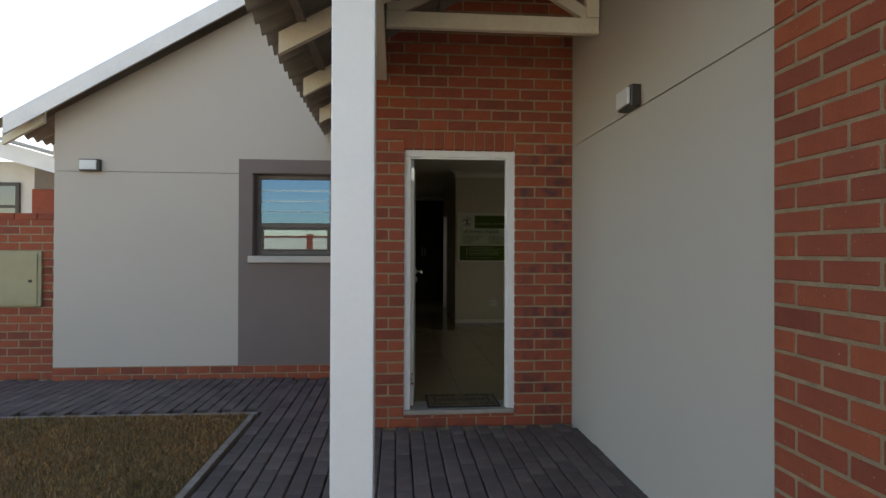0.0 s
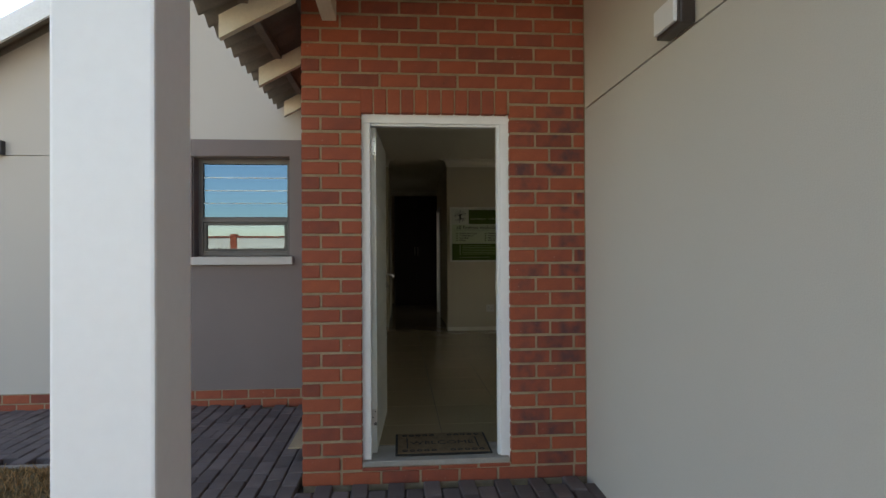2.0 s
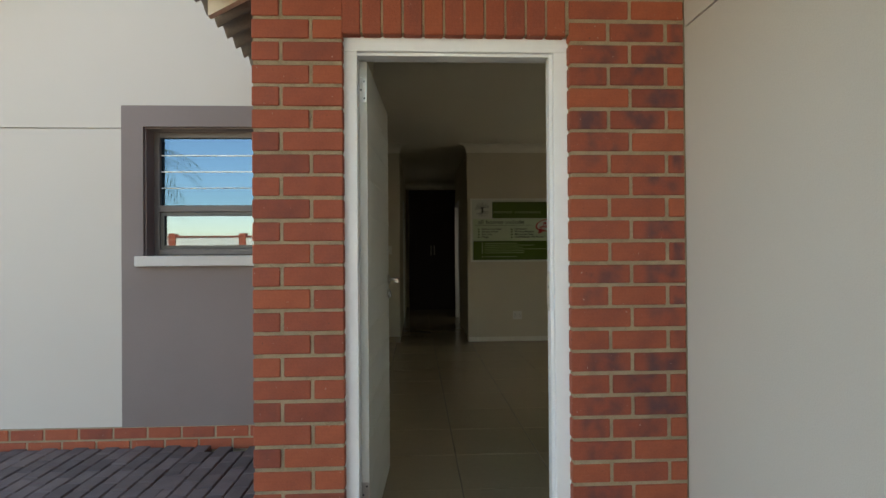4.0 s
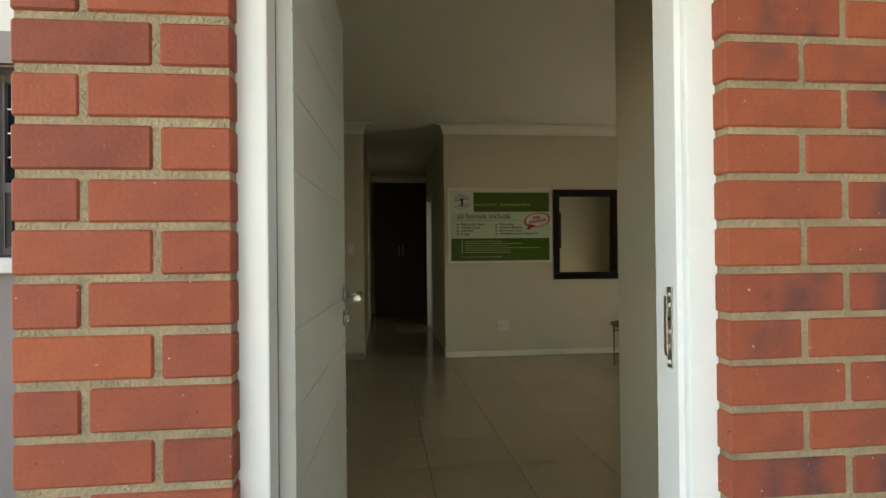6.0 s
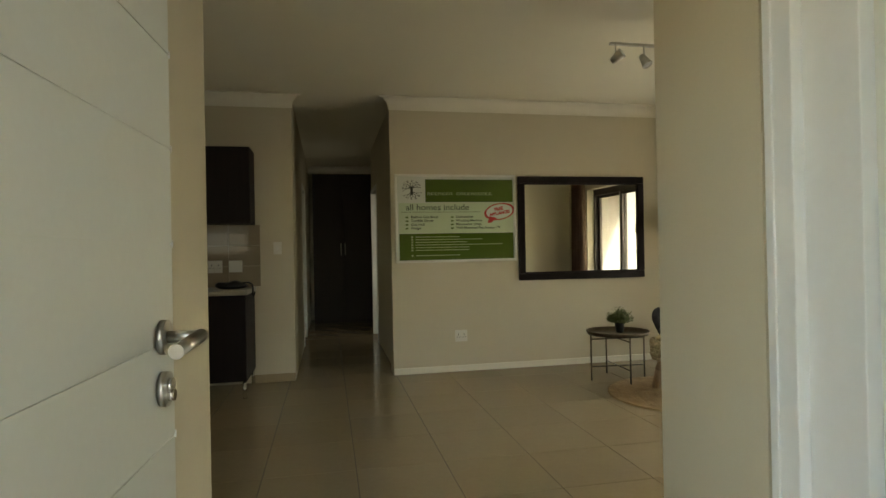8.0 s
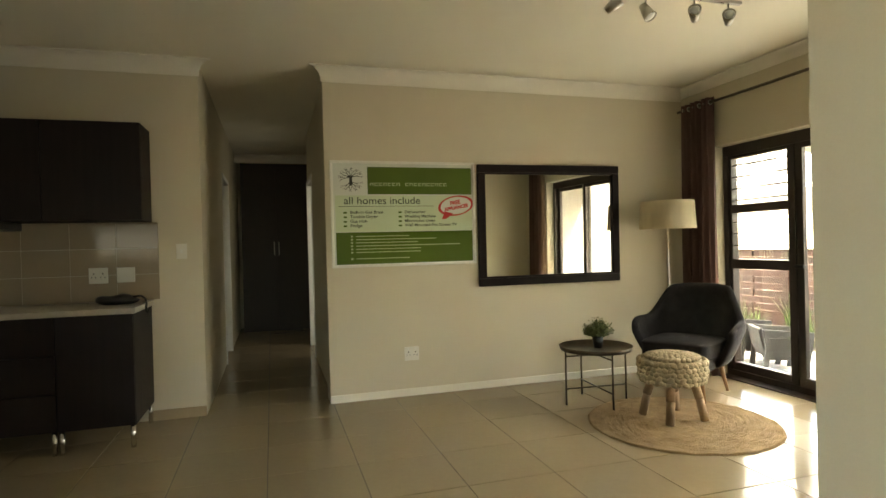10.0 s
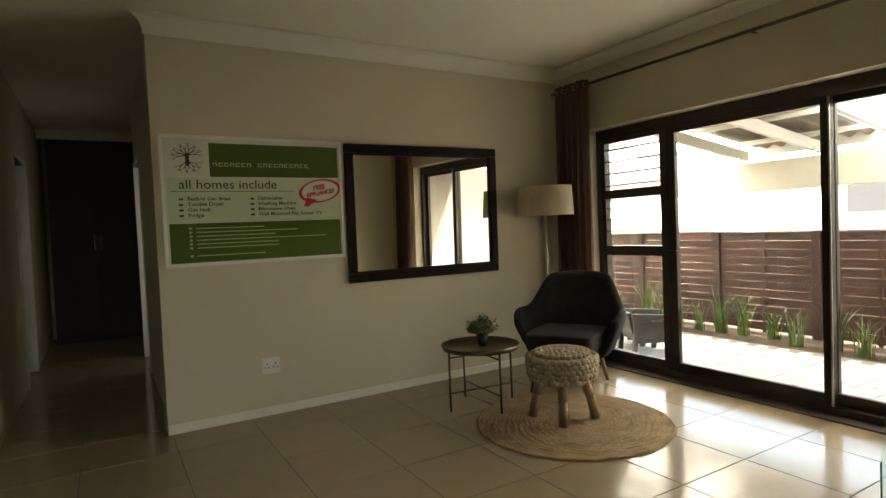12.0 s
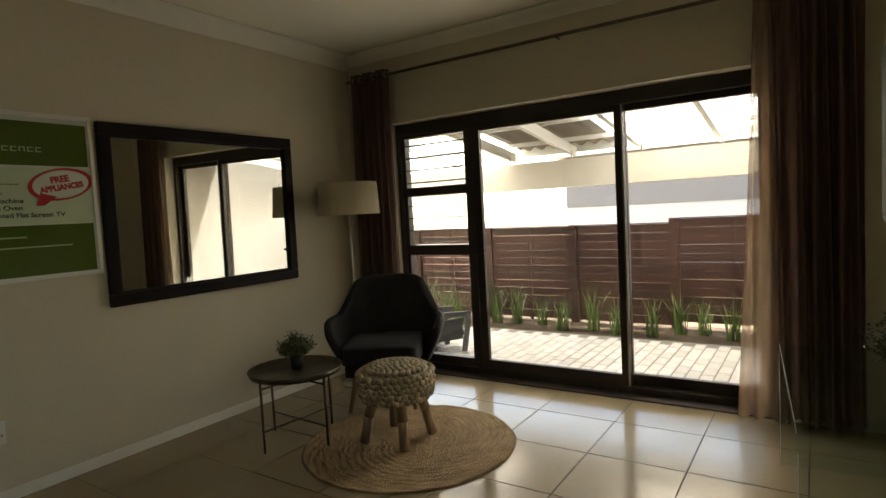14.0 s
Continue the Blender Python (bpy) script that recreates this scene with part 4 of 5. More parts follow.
    if depth:
        for da in (-0.42, 0.38):
            twig(q, a + da + rng.uniform(-0.12, 0.12), length * 0.72, w * 0.6, depth - 1)


for k in range(12):
    twig(Vector((cx, -0.0142, cz - 0.01 + (0.02 if k < 7 else -0.02))), 0.22 + math.pi * 2 * k / 12, 0.046, 0.0042, 2)
part("print_emblem_branches", bm, SIGN_INK, sign)

# ---- mirror ----
mir = thing("wall_mirror", "wall mirror in a wide dark wooden frame", "mirror", at=(2.285, Y_N - 0.001, 1.01))
mir.matrix_basis = pose(2.285, Y_N - 0.001, 1.01, 0.6, 0, -1.0)  # hangs a little forward
MW, MH, MF = 1.39, 1.065, 0.070
for r in ((0, MW, 0, MF), (0, MW, MH - MF, MH)):
    part("frame_rail", boxes((r[0], r[1], -0.038, 0, r[2], r[3]), bevel=0.008), FRAME_DARK, mir)
for r in ((0, MF), (MW - MF, MW)):
    part("frame_stile", boxes((r[0], r[1], -0.038, 0, MF + 0.0005, MH - MF - 0.0005), bevel=0.008), FRAME_DARK, mir)
for r in ((MF, MW - MF, MF, MF + 0.014), (MF, MW - MF, MH - MF - 0.014, MH - MF)):
    part("inner_bead", boxes((r[0], r[1], -0.026, -0.012, r[2], r[3])), FRAME_DARK, mir)
part("glass", boxes((MF, MW - MF, -0.013, -0.009, MF, MH - MF)), MIRROR, mir, "silvered mirror glass")


# ---- sockets and switches ----
def plate(name, label, at, w, h, holes=()):
    t = thing(name, label, name.replace("_", " "), at=at)
    part("plate", boxes((-w / 2, w / 2, -0.010, 0, -h / 2, h / 2), bevel=0.003), SWITCH, t)
    for x, z, a, b, m in holes:
        part("detail", boxes((x - a / 2, x + a / 2, -0.0125, -0.0095, z - b / 2, z + b / 2)), m, t)
    return t


THREE = lambda x: [(x, 0.014, 0.007, 0.012, BLACK_PLASTIC), (x - 0.013, -0.012, 0.006, 0.009, BLACK_PLASTIC), (x + 0.013, -0.012, 0.006, 0.009, BLACK_PLASTIC)]
plate("wall_socket", "white double wall socket above the skirting", (1.668, Y_N - 0.001, 0.475), 0.125, 0.115, THREE(-0.03) + THREE(0.03) + [(-0.03, 0.042, 0.014, 0.012, WHITE_PAINT), (0.03, 0.042, 0.014, 0.012, WHITE_PAINT)])
plate("light_switch", "white light switch beside the corridor", (-0.095, 10.239, 1.385), 0.075, 0.115, [(0, 0, 0.018, 0.03, WHITE_PAINT)])

# ---- chair ----
def armchair():
    t = thing("armchair", "charcoal wool tub armchair with splayed oak legs", "armchair", at=(3.80, 9.41, FLOOR), turn=-60)
    # local: faces -y. The shell runs from one arm's front round the back to the other's.
    nu, nv = 36, 10
    outer, inner = [], []
    bm = bmesh.new()
    for i in range(nu + 1):
        u = -1 + 2 * i / nu
        a = u * math.radians(118)
        cx, cy = math.sin(a), math.cos(a)
        sx = math.copysign(abs(cx) ** 0.75, cx) * (0.40 + 0.035 * min(1, max(0, (abs(u) - 0.45) / 0.3)))
        sy = math.copysign(abs(cy) ** 0.85, cy) * 0.33
        w = abs(u)
        q = min(1, max(0, (w - 0.35) / 0.24))
        q = 0.7 * q + 0.3 * q * q * (3 - 2 * q)
        top = 0.885 - 0.275 * q - 0.02 * min(1, w / 0.34) ** 2 * (1 - q) - 0.07 * max(0, (w - 0.74) / 0.26) ** 2
        ro, ri = [], []
        for j in range(nv + 1):
            v = j / nv
            z = 0.25 + (top - 0.25) * v
            g = 0.66 + 0.34 * min(1, v * 1.25) ** 0.7
            lean = 0.09 * max(0, v - 0.35) * max(0, cy)
            p = Vector((sx * g * (1 - 0.10 * max(0, (z - 0.60) / 0.285)), sy * g + lean, z))
            n = Vector((sx, sy * 1.1, 0)).normalized()
            th = 0.075 - 0.02 * v
            ro.append(bm.verts.new(p))
            ri.append(bm.verts.new(p - n * th + Vector((0, 0, -0.006 if j == nv else 0))))
        outer.append(ro)
        inner.append(ri)
    for i in range(nu):
        for j in range(nv):
            bm.faces.new((outer[i][j], outer[i + 1][j], outer[i + 1][j + 1], outer[i][j + 1]))
            bm.faces.new((inner[i][j], inner[i][j + 1], inner[i + 1][j + 1], inner[i + 1][j]))
        bm.faces.new((outer[i][nv], outer[i + 1][nv], inner[i + 1][nv], inner[i][nv]))
        bm.faces.new((outer[i][0], inner[i][0], inner[i + 1][0], outer[i + 1][0]))
    for i in (0, nu):
        for j in range(nv):
            bm.faces.new((outer[i][j], outer[i][j + 1], inner[i][j + 1], inner[i][j]))
    for f in bm.faces:
        f.smooth = True
    sh = part("shell", bm, CHARCOAL, t)
    sub = sh.modifiers.new("round", "SUBSURF")
    sub.levels = sub.render_levels = 1
    bm = bmesh.new()
    box(bm, -0.275, 0.275, -0.34, 0.20, 0.33, 0.455)
    bmesh.ops.subdivide_edges(bm, edges=list(bm.edges), cuts=5, use_grid_fill=True)
    for v in bm.verts:
        x, y = v.co.x / 0.275, (v.co.y + 0.07) / 0.27
        if v.co.z > 0.42:
            v.co.z += 0.022 * (1 - x * x) * (1 - y * y)
        k = 1 - 0.10 * (abs(x) * abs(y)) ** 2
        v.co.x *= k
    for f in bm.faces:
        f.smooth = True
    c = part("seat_cushion", bm, CHARCOAL, t)
    sub = c.modifiers.new("round", "SUBSURF")
    sub.levels = sub.render_levels = 2
    bm = bmesh.new()
    box(bm, -0.25, 0.25, -0.30, 0.22, 0.235, 0.335, bevel=0.03)
    part("seat_base", bm, CHARCOAL, t)
    for sx in (-1, 1):
        for sy, y in ((-1, -0.24), (1, 0.20)):
            bm = bmesh.new()
            rod(bm, (sx * 0.18, y, 0.25), (sx * 0.225, y + sy * 0.05, 0.0), 0.021, 0.012, 14)
            part("leg", bm, OAK, t, "oak leg")
    return t


armchair()


# ---- stool ----
def stool():
    t = thing("pouf_stool", "stool with chunky cream knitted cover on raw wooden legs", "stool", at=(3.215, 8.868, FLOOR + 0.016), turn=1)
    rng = random.Random(11)
    R, H0, H1 = 0.221, 0.285, 0.430
    part("seat", lathe(bmesh.new(), [(0.001, H0 - 0.01), (R - 0.03, H0 - 0.01), (R - 0.015, H0 + 0.02), (R - 0.015, H1 - 0.03), (R - 0.05, H1 - 0.008), (0.001, H1)], 32), WOOL, t)
    bm = bmesh.new()

    def lump(at, normal, along, a, b, c):
        q = Matrix((along, normal.cross(along), normal)).transposed().to_4x4()
        m = Matrix.Translation(at) @ q @ Matrix.Diagonal((a, b, c, 1))
        made = bmesh.ops.create_icosphere(bm, subdivisions=2, radius=1.0, matrix=m)["verts"]
        for v in made:
            for f in v.link_faces:
                f.smooth = True

    for k, r in enumerate((0.012, 0.043, 0.074, 0.105, 0.136, 0.166)):
        n = max(3, int(2 * math.pi * r / 0.036))
        for j in range(n):
            a = 2 * math.pi * j / n + k * 0.4
            up = Vector((0.35 * math.cos(a) * (r / R) ** 3, 0.35 * math.sin(a) * (r / R) ** 3, 1)).normalized()
            tan = Vector((-math.sin(a), math.cos(a), 0))
            tan = (Matrix.Rotation(rng.uniform(0.3, 0.9) * (1 if k % 2 else -1), 3, up) @ tan)
            tan = (tan - up * tan.dot(up)).normalized()
            z = H1 + 0.006 - 0.028 * (r / R) ** 4
            lump(Vector((r * math.cos(a), r * math.sin(a), z)), up, tan, 0.027 * rng.uniform(0.9, 1.2), 0.019 * rng.uniform(0.9, 1.1), 0.019)
    for k in range(5):
        z = H1 - 0.032 - k * 0.031
        n = int(2 * math.pi * R / 0.037)
        for j in range(n):
            a = 2 * math.pi * (j + 0.5 * (k % 2)) / n
            out = Vector((math.cos(a), math.sin(a), 0.2 if k == 0 else -0.02))
            out.normalize()
            tan = Vector((-math.sin(a), math.cos(a), 0))
            tan = Matrix.Rotation(rng.uniform(0.4, 1.0) * (1 if j % 2 else -1), 3, out) @ tan
            tan = (tan - out * tan.dot(out)).normalized()
            rr = R - 0.006 + rng.uniform(-0.004, 0.006) - (0.012 if k == 4 else 0)
            lump(Vector((rr * math.cos(a), rr * math.sin(a), z)), out, tan, 0.027 * rng.uniform(0.9, 1.2), 0.020 * rng.uniform(0.9, 1.1), 0.019)
    part("knitted_cover", bm, WOOL, t, "chunky cream wool knit")
    for k in range(4):
        a = math.radians(45 + 90 * k)
        bm = bmesh.new()
        c, s = math.cos(a), math.sin(a)
        ex, ey = Vector((0.203 * c, 0.203 * s, 0.0)), Vector((0.125 * c, 0.125 * s, 0.30))
        mid = ex.lerp(ey, 0.5) + Vector((0.006 * c - 0.004 * s, 0.006 * s + 0.004 * c, 0))
        rod(bm, ex, mid, 0.0275, 0.0295, 14)
        rod(bm, mid, ey, 0.0295, 0.033, 14)
        part("leg", bm, RAW_WOOD, t, "raw pale wooden leg")
    return t


stool()

# ---- rug ----
rug = thing("rug", "round braided jute rug on the tiles", "rug", at=(3.215, 8.79, FLOOR + 0.002))
bm = bmesh.new()
RINGS, SEG = 22, 96
rows = []
for i in range(RINGS * 4 + 1):
    r = 0.622 * i / (RINGS * 4)
    h = 0.008 + (0.0016 + 0.0012 * math.sin(i * 0.37)) * (0.5 - 0.5 * math.cos(2 * math.pi * i / 4))
    if i == RINGS * 4:
        h = 0.0
    row = []
    for k in range(SEG):
        a = 2 * math.pi * k / SEG
        wob = 1 + 0.006 * math.sin(3 * a + r * 5) + 0.003 * math.sin(11 * a)
        row.append(bm.verts.new((max(r, 0.002) * wob * math.cos(a), max(r, 0.002) * wob * math.sin(a), h + 0.0018 * math.sin(k * 5.0 + i) + 0.004 * noise.noise((r * 14 * math.cos(a), r * 14 * math.sin(a), 3.0)))))
    rows.append(row)
for a, b in zip(rows, rows[1:]):
    for k in range(SEG):
        bm.faces.new((a[k], a[(k + 1) % SEG], b[(k + 1) % SEG], b[k])).smooth = True
bm.faces.new(rows[0])
part("braid", bm, JUTE, rug)

# ---- tray table ----
tab = thing("tray_table", "round dark metal tray table with folding legs", "side table", at=(2.965, 9.44, FLOOR), turn=-4)
TZ, TR = 0.425, 0.275
part("tray", lathe(bmesh.new(), [(0.001, TZ - 0.004), (TR - 0.012, TZ - 0.004), (TR + 0.002, TZ + 0.022), (TR + 0.006, TZ + 0.022), (TR - 0.006, TZ - 0.010), (0.001, TZ - 0.010)], 56), DARK_METAL, tab)
corners = [Vector((0.255 * math.cos(a), 0.255 * math.sin(a), 0)) for a in (math.radians(90 * k) for k in range(4))]
for c in corners:
    bm = bmesh.new()
    rod(bm, c, c + Vector((0, 0, TZ - 0.005)), 0.0075, sides=10)
    part("leg", bm, DARK_METAL, tab)
for k in (0, 1):
    for z in (0.125, 0.375):
        bm = bmesh.new()
        rod(bm, corners[k] + Vector((0, 0, z)), corners[k + 2] + Vector((0, 0, z)), 0.006, sides=8)
        part("stretcher", bm, DARK_METAL, tab)


def pot_plant(name, label, at, r, h, spread, tall, n, seed):
    t = thing(name, label, "potted plant", at=at)
    part("pot", lathe(bmesh.new(), [(0.001, 0), (r * 0.72, 0), (r, h), (r * 0.9, h), (r * 0.85, h - 0.012), (0.001, h - 0.012)], 28), BLACK_PLASTIC, t, "small black pot")
    rng = random.Random(seed)
    bm = bmesh.new()
    for _ in range(n):
        a, e = rng.uniform(0, 6.283), rng.uniform(0.12, 1.0)
        d = Vector((math.cos(a) * math.sin(e * 1.35), math.sin(a) * math.sin(e * 1.35), math.cos(e * 1.35)))
        L = tall * rng.uniform(0.65, 1.05) * (1 - 0.35 * e)
        p0 = Vector((d.x * r * 0.5, d.y * r * 0.5, h - 0.012))
        side = d.cross(Vector((0, 0, 1))).normalized() * 0.0012
        p1 = p0 + d * L * spread
        bm.faces.new([bm.verts.new(q) for q in (p0 - side, p0 + side, p1)])
        for k in range(9):
            q = p0.lerp(p1, 0.3 + 0.7 * (k + 1) / 9)
            w = Vector((rng.uniform(-1, 1), rng.uniform(-1, 1), rng.uniform(-0.2, 1))).normalized()
            s = w.cross(d).normalized() * 0.005
            l = rng.uniform(0.014, 0.024)
            bm.faces.new([bm.verts.new(v) for v in (q, q + w * l * 0.5 + s, q + w * l, q + w * l * 0.5 - s)])
    part("foliage", bm, LEAF, t, "small green leaves")
    return t


pot_plant("potted_plant", "small green artificial plant in a black pot on the tray table", (3.005, 9.47, FLOOR + TZ - 0.003), 0.046, 0.095, 1.0, 0.155, 260, 2)

# ---- floor lamp ----
lamp = thing("floor_lamp", "floor lamp with a beige linen drum shade behind the armchair", "floor lamp", at=(4.005, 9.88, FLOOR))
bm = bmesh.new()
rod(bm, (0, 0, 0.02), (0, 0, 1.56), 0.0095, sides=14)
part("pole", bm, STEEL, lamp)
part("base", lathe(bmesh.new(), [(0.001, 0.0), (0.14, 0.0), (0.14, 0.012), (0.02, 0.024), (0.001, 0.024)], 36), STEEL, lamp)
part("shade", lathe(bmesh.new(), [(0.244, 1.355), (0.229, 1.605), (0.226, 1.605), (0.241, 1.355), (0.244, 1.355)], 48), SHADE, lamp, "beige linen drum shade")
bm = bmesh.new()
for k in range(3):
    a = 2.094 * k
    rod(bm, (0, 0, 1.55), (0.226 * math.cos(a), 0.226 * math.sin(a), 1.59), 0.003, sides=6)
part("shade_carrier", bm, STEEL, lamp)

# ---- ceiling spotlights ----
spot = thing("ceiling_spotlight", "steel ceiling bar with four spotlights, off", "ceiling light", at=(2.60, 8.0, CEIL - 0.055))
part("canopy", boxes((-0.06, 0.06, -0.03, 0.03, -0.135, 0.055), bevel=0.004), STEEL, spot)
part("bar", boxes((-0.42, 0.42, -0.012, 0.012, -0.152, -0.136), bevel=0.002), STEEL, spot)
for x, rx, ry in ((-0.38, 60, 40), (-0.18, 150, 25), (0.12, 70, -40), (0.34, 75, -40)):
    bm = bmesh.new()
    rod(bm, (x, 0, -0.152), (x, 0, -0.218), 0.005, sides=8)
    part("stem", bm, STEEL, spot)
    m = pose(x, 0, -0.235, rx, 0, ry)
    h = part("head", lathe(bmesh.new(), [(0.001, -0.035), (0.020, -0.033), (0.026, 0.0), (0.034, 0.05), (0.031, 0.05), (0.028, 0.042), (0.001, 0.042)], 20, m), STEEL, spot, "steel spot head")
    part("bulb", lathe(bmesh.new(), [(0.001, 0.0435), (0.027, 0.0435), (0.020, 0.049), (0.001, 0.050)], 18, m), LAMP_FACE, h, "frosted bulb, off")

# ---- glass console and television ----
con = thing("glass_console", "bent clear glass console table beneath the television", "console table", at=(0, 0, 0))
con.matrix_basis = pose(2.56, 6.83, 0, 0, 0, 5) @ Matrix.Translation((-2.58, -6.87, 0))  # stands a little askew
bm = bmesh.new()
prof = [(2.58, FLOOR), (2.58, 0.68)] + [(2.58 + 0.06 * (1 - math.cos(q)), 0.68 + 0.06 * math.sin(q)) for q in (0.4, 0.8, 1.2, 1.5708)] + [(3.84 - 0.06 + 0.06 * math.sin(q), 0.68 + 0.06 * math.cos(q)) for q in (0, 0.4, 0.8, 1.2, 1.5708)] + [(3.84, FLOOR)]
inner_p = []
for k, (x, z) in enumerate(prof):
    s = 0.012
    inner_p.append((min(max(x, 2.58 + s), 3.84 - s), min(z, 0.74 - s)))
a0 = [[bm.verts.new((x, y, z)) for x, z in pr] for y in (6.27, 6.87) for pr in (prof, inner_p)]
n = len(prof)
for k in range(n - 1):
    bm.faces.new((a0[0][k], a0[0][k + 1], a0[2][k + 1], a0[2][k]))
    bm.faces.new((a0[1][k], a0[3][k], a0[3][k + 1], a0[1][k + 1]))
    bm.faces.new((a0[0][k], a0[1][k], a0[1][k + 1], a0[0][k + 1]))
    bm.faces.new((a0[2][k], a0[2][k + 1], a0[3][k + 1], a0[3][k]))
part("bent_glass", bm, GREEN_GLASS, con, "greenish bent glass sheet").visible_shadow = False
# the highlight along the glass edges is painted on as pale strips
part("front_edge_glint", boxes((2.64, 3.78, 6.8702, 6.8722, 0.7285, 0.7395)), GLASS_EDGE_GLINT, con, "pale strip painted as the highlight on the glass edge")
for x in (2.58, 3.828):
    part("leg_edge_glint", boxes((x, x + 0.012, 6.8702, 6.8722, FLOOR, 0.68)), GLASS_EDGE_GLINT, con, "pale strip painted as the highlight on the glass edge")
pot_plant("potted_plant", "small green artificial plant in a black pot on the glass console", (3.20, 6.53, 0.742), 0.045, 0.10, 1.0, 0.19, 110, 9)
tv = thing("television", "black flat screen television on a wall bracket, switched off", "television", at=(2.86, 6.201, 1.33))
part("casing", boxes((-0.56, 0.56, 0.32, 0.365, 0, 0.66), bevel=0.012), BLACK_PLASTIC, tv)
part("screen", boxes((-0.54, 0.54, 0.3652, 0.368, 0.025, 0.638)), SCREEN, tv, "dark satin screen")
part("bracket", boxes((-0.05, 0.05, 0.0, 0.32, 0.30, 0.36), (-0.1, 0.1, 0.0, 0.01, 0.2, 0.5), bevel=0.003), BLACK_PLASTIC, tv)

# ---- kitchen ----
kx0, kx1 = -2.6, -0.312
for x0, x1, kind in ((-0.755, kx1, "door"), (-1.355, -0.757, "drawers"), (-1.955, -1.357, "door"), (kx0, -1.957, "door")):
    u = thing("base_cabinet", "dark wenge base cabinet on chrome legs", "kitchen cabinet", "kitchen base cabinets", at=(x0, 9.63, FLOOR))
    w = x1 - x0
    part("body", boxes((0, w, 0.02, 0.605, 0.145, 0.87)), WENGE, u)
    if kind == "door":
        part("door", boxes((0.002, w - 0.002, 0, 0.0195, 0.148, 0.866), bevel=0.002), WENGE, u)
    else:
        for a, b in ((0.148, 0.385), (0.389, 0.625), (0.629, 0.866)):
            part("drawer_front", boxes((0.002, w - 0.002, 0, 0.0195, a, b), bevel=0.002), WENGE, u)
    for x in (0.02, w - 0.02):
        for y in (0.022, 0.57):
            bm = bmesh.new()
            rod(bm, (x, y, 0), (x, y, 0.145), 0.016, sides=14)
            part("leg", bm, CHROME, u, "chrome leg")
top = thing("kitchen_counter", "pale speckled kitchen counter top", "counter")
part("slab", boxes((kx0, -0.295, 9.612, 10.238, 0.991, 1.028), bevel=0.004), COUNTER, top)
for x0, x1 in ((-0.895, -0.295), (-1.495, -0.897), (-2.095, -1.497), (-2.695, -2.097)):
    u = thing("wall_cabinet", "dark wenge wall cabinet above the counter", "kitchen cabinet", "kitchen wall cabinets", at=(x0, 9.90, 1.61))
    w = x1 - x0
    part("body", boxes((0, w, 0.02, 0.338, 0, 0.675)), WENGE, u)
    part("door", boxes((0.0015, w - 0.0015, 0, 0.0195, 0.0, 0.675), bevel=0.002), WENGE, u)
hood = thing("cooker_hood", "black slimline cooker hood beneath the wall cabinets", "cooker hood", at=(-1.62, 9.80, 1.555))
part("tray", boxes((0, 0.50, 0, 0.42, 0.0, 0.054), bevel=0.006), BLACK_PLASTIC, hood)
part("front_strip", boxes((0, 0.50, -0.012, -0.0005, 0.0, 0.03)), STEEL, hood)
hob = thing("gas_hob", "black gas hob set on the counter", "hob", at=(-1.84, 9.72, 1.029))
part("plate", boxes((0, 0.56, 0, 0.46, 0, 0.012), bevel=0.004), BLACK_PLASTIC, hob)
for x in (0.14, 0.42):
    for y in (0.13, 0.34):
        part("burner", lathe(bmesh.new(), [(0.001, 0.03), (0.035, 0.03), (0.04, 0.012)], 20, Matrix.Translation((x, y, 0))), BLACK_PLASTIC, hob)
        part("pan_support", boxes((x - 0.09, x + 0.09, y - 0.005, y + 0.005, 0.035, 0.045), (x - 0.005, x + 0.005, y - 0.09, y + 0.09, 0.034, 0.044), (x - 0.09, x - 0.08, y - 0.005, y + 0.005, 0.012, 0.036), (x + 0.08, x + 0.09, y - 0.005, y + 0.005, 0.012, 0.036)), BLACK_PLASTIC, hob)
plate("wall_socket", "white double wall socket on the tiled splashback", (-0.655, 10.229, 1.222), 0.125, 0.115, THREE(-0.03) + THREE(0.03))
plate("blank_plate", "white blank cover plate on the tiled splashback", (-0.475, 10.229, 1.222), 0.12, 0.11)
bag = thing("pouch", "black zipped pouch with a strap lying on the counter", "pouch", at=(-0.47, 9.95, 1.029))
bm = bmesh.new()
made = bmesh.ops.create_uvsphere(bm, u_segments=24, v_segments=14, radius=1.0, matrix=Matrix.Diagonal((0.14, 0.07, 0.038, 1)))["verts"]
for v in made:
    v.co.z = max(v.co.z, -0.030) + 0.030 + 0.008 * math.sin(v.co.x * 40) * (1 if v.co.z > 0 else 0)
    for f in v.link_faces:
        f.smooth = True
part("body", bm, BLACK_PLASTIC, bag)
bm = bmesh.new()
pts = [Vector(p) for p in ((0.10, -0.02, 0.05), (0.15, -0.03, 0.055), (0.178, -0.03, 0.035), (0.185, -0.03, 0.0), (0.18, -0.03, -0.05), (0.19, -0.03, -0.07), (0.20, -0.03, -0.03))]
for a, b in zip(pts, pts[1:]):
    rod(bm, a, b, 0.007, sides=8)
part("strap", bm, BLACK_PLASTIC, bag)
splash = solid("splashback", boxes((kx0, -0.253, 10.2325, 10.2395, 1.03, 1.608)), SPLASH_GROUT, "beige tiled kitchen splashback", "splashback")

# ---- patio ----
patio = solid("terrace", boxes((4.70, 6.545, 6.05, 16.0, -0.119, 0.045)), PATIO_SAND, "pale brick paved patio", "paving")
bm = bmesh.new()
nx, ny = 8, 90
grid = []
rng = random.Random(8)
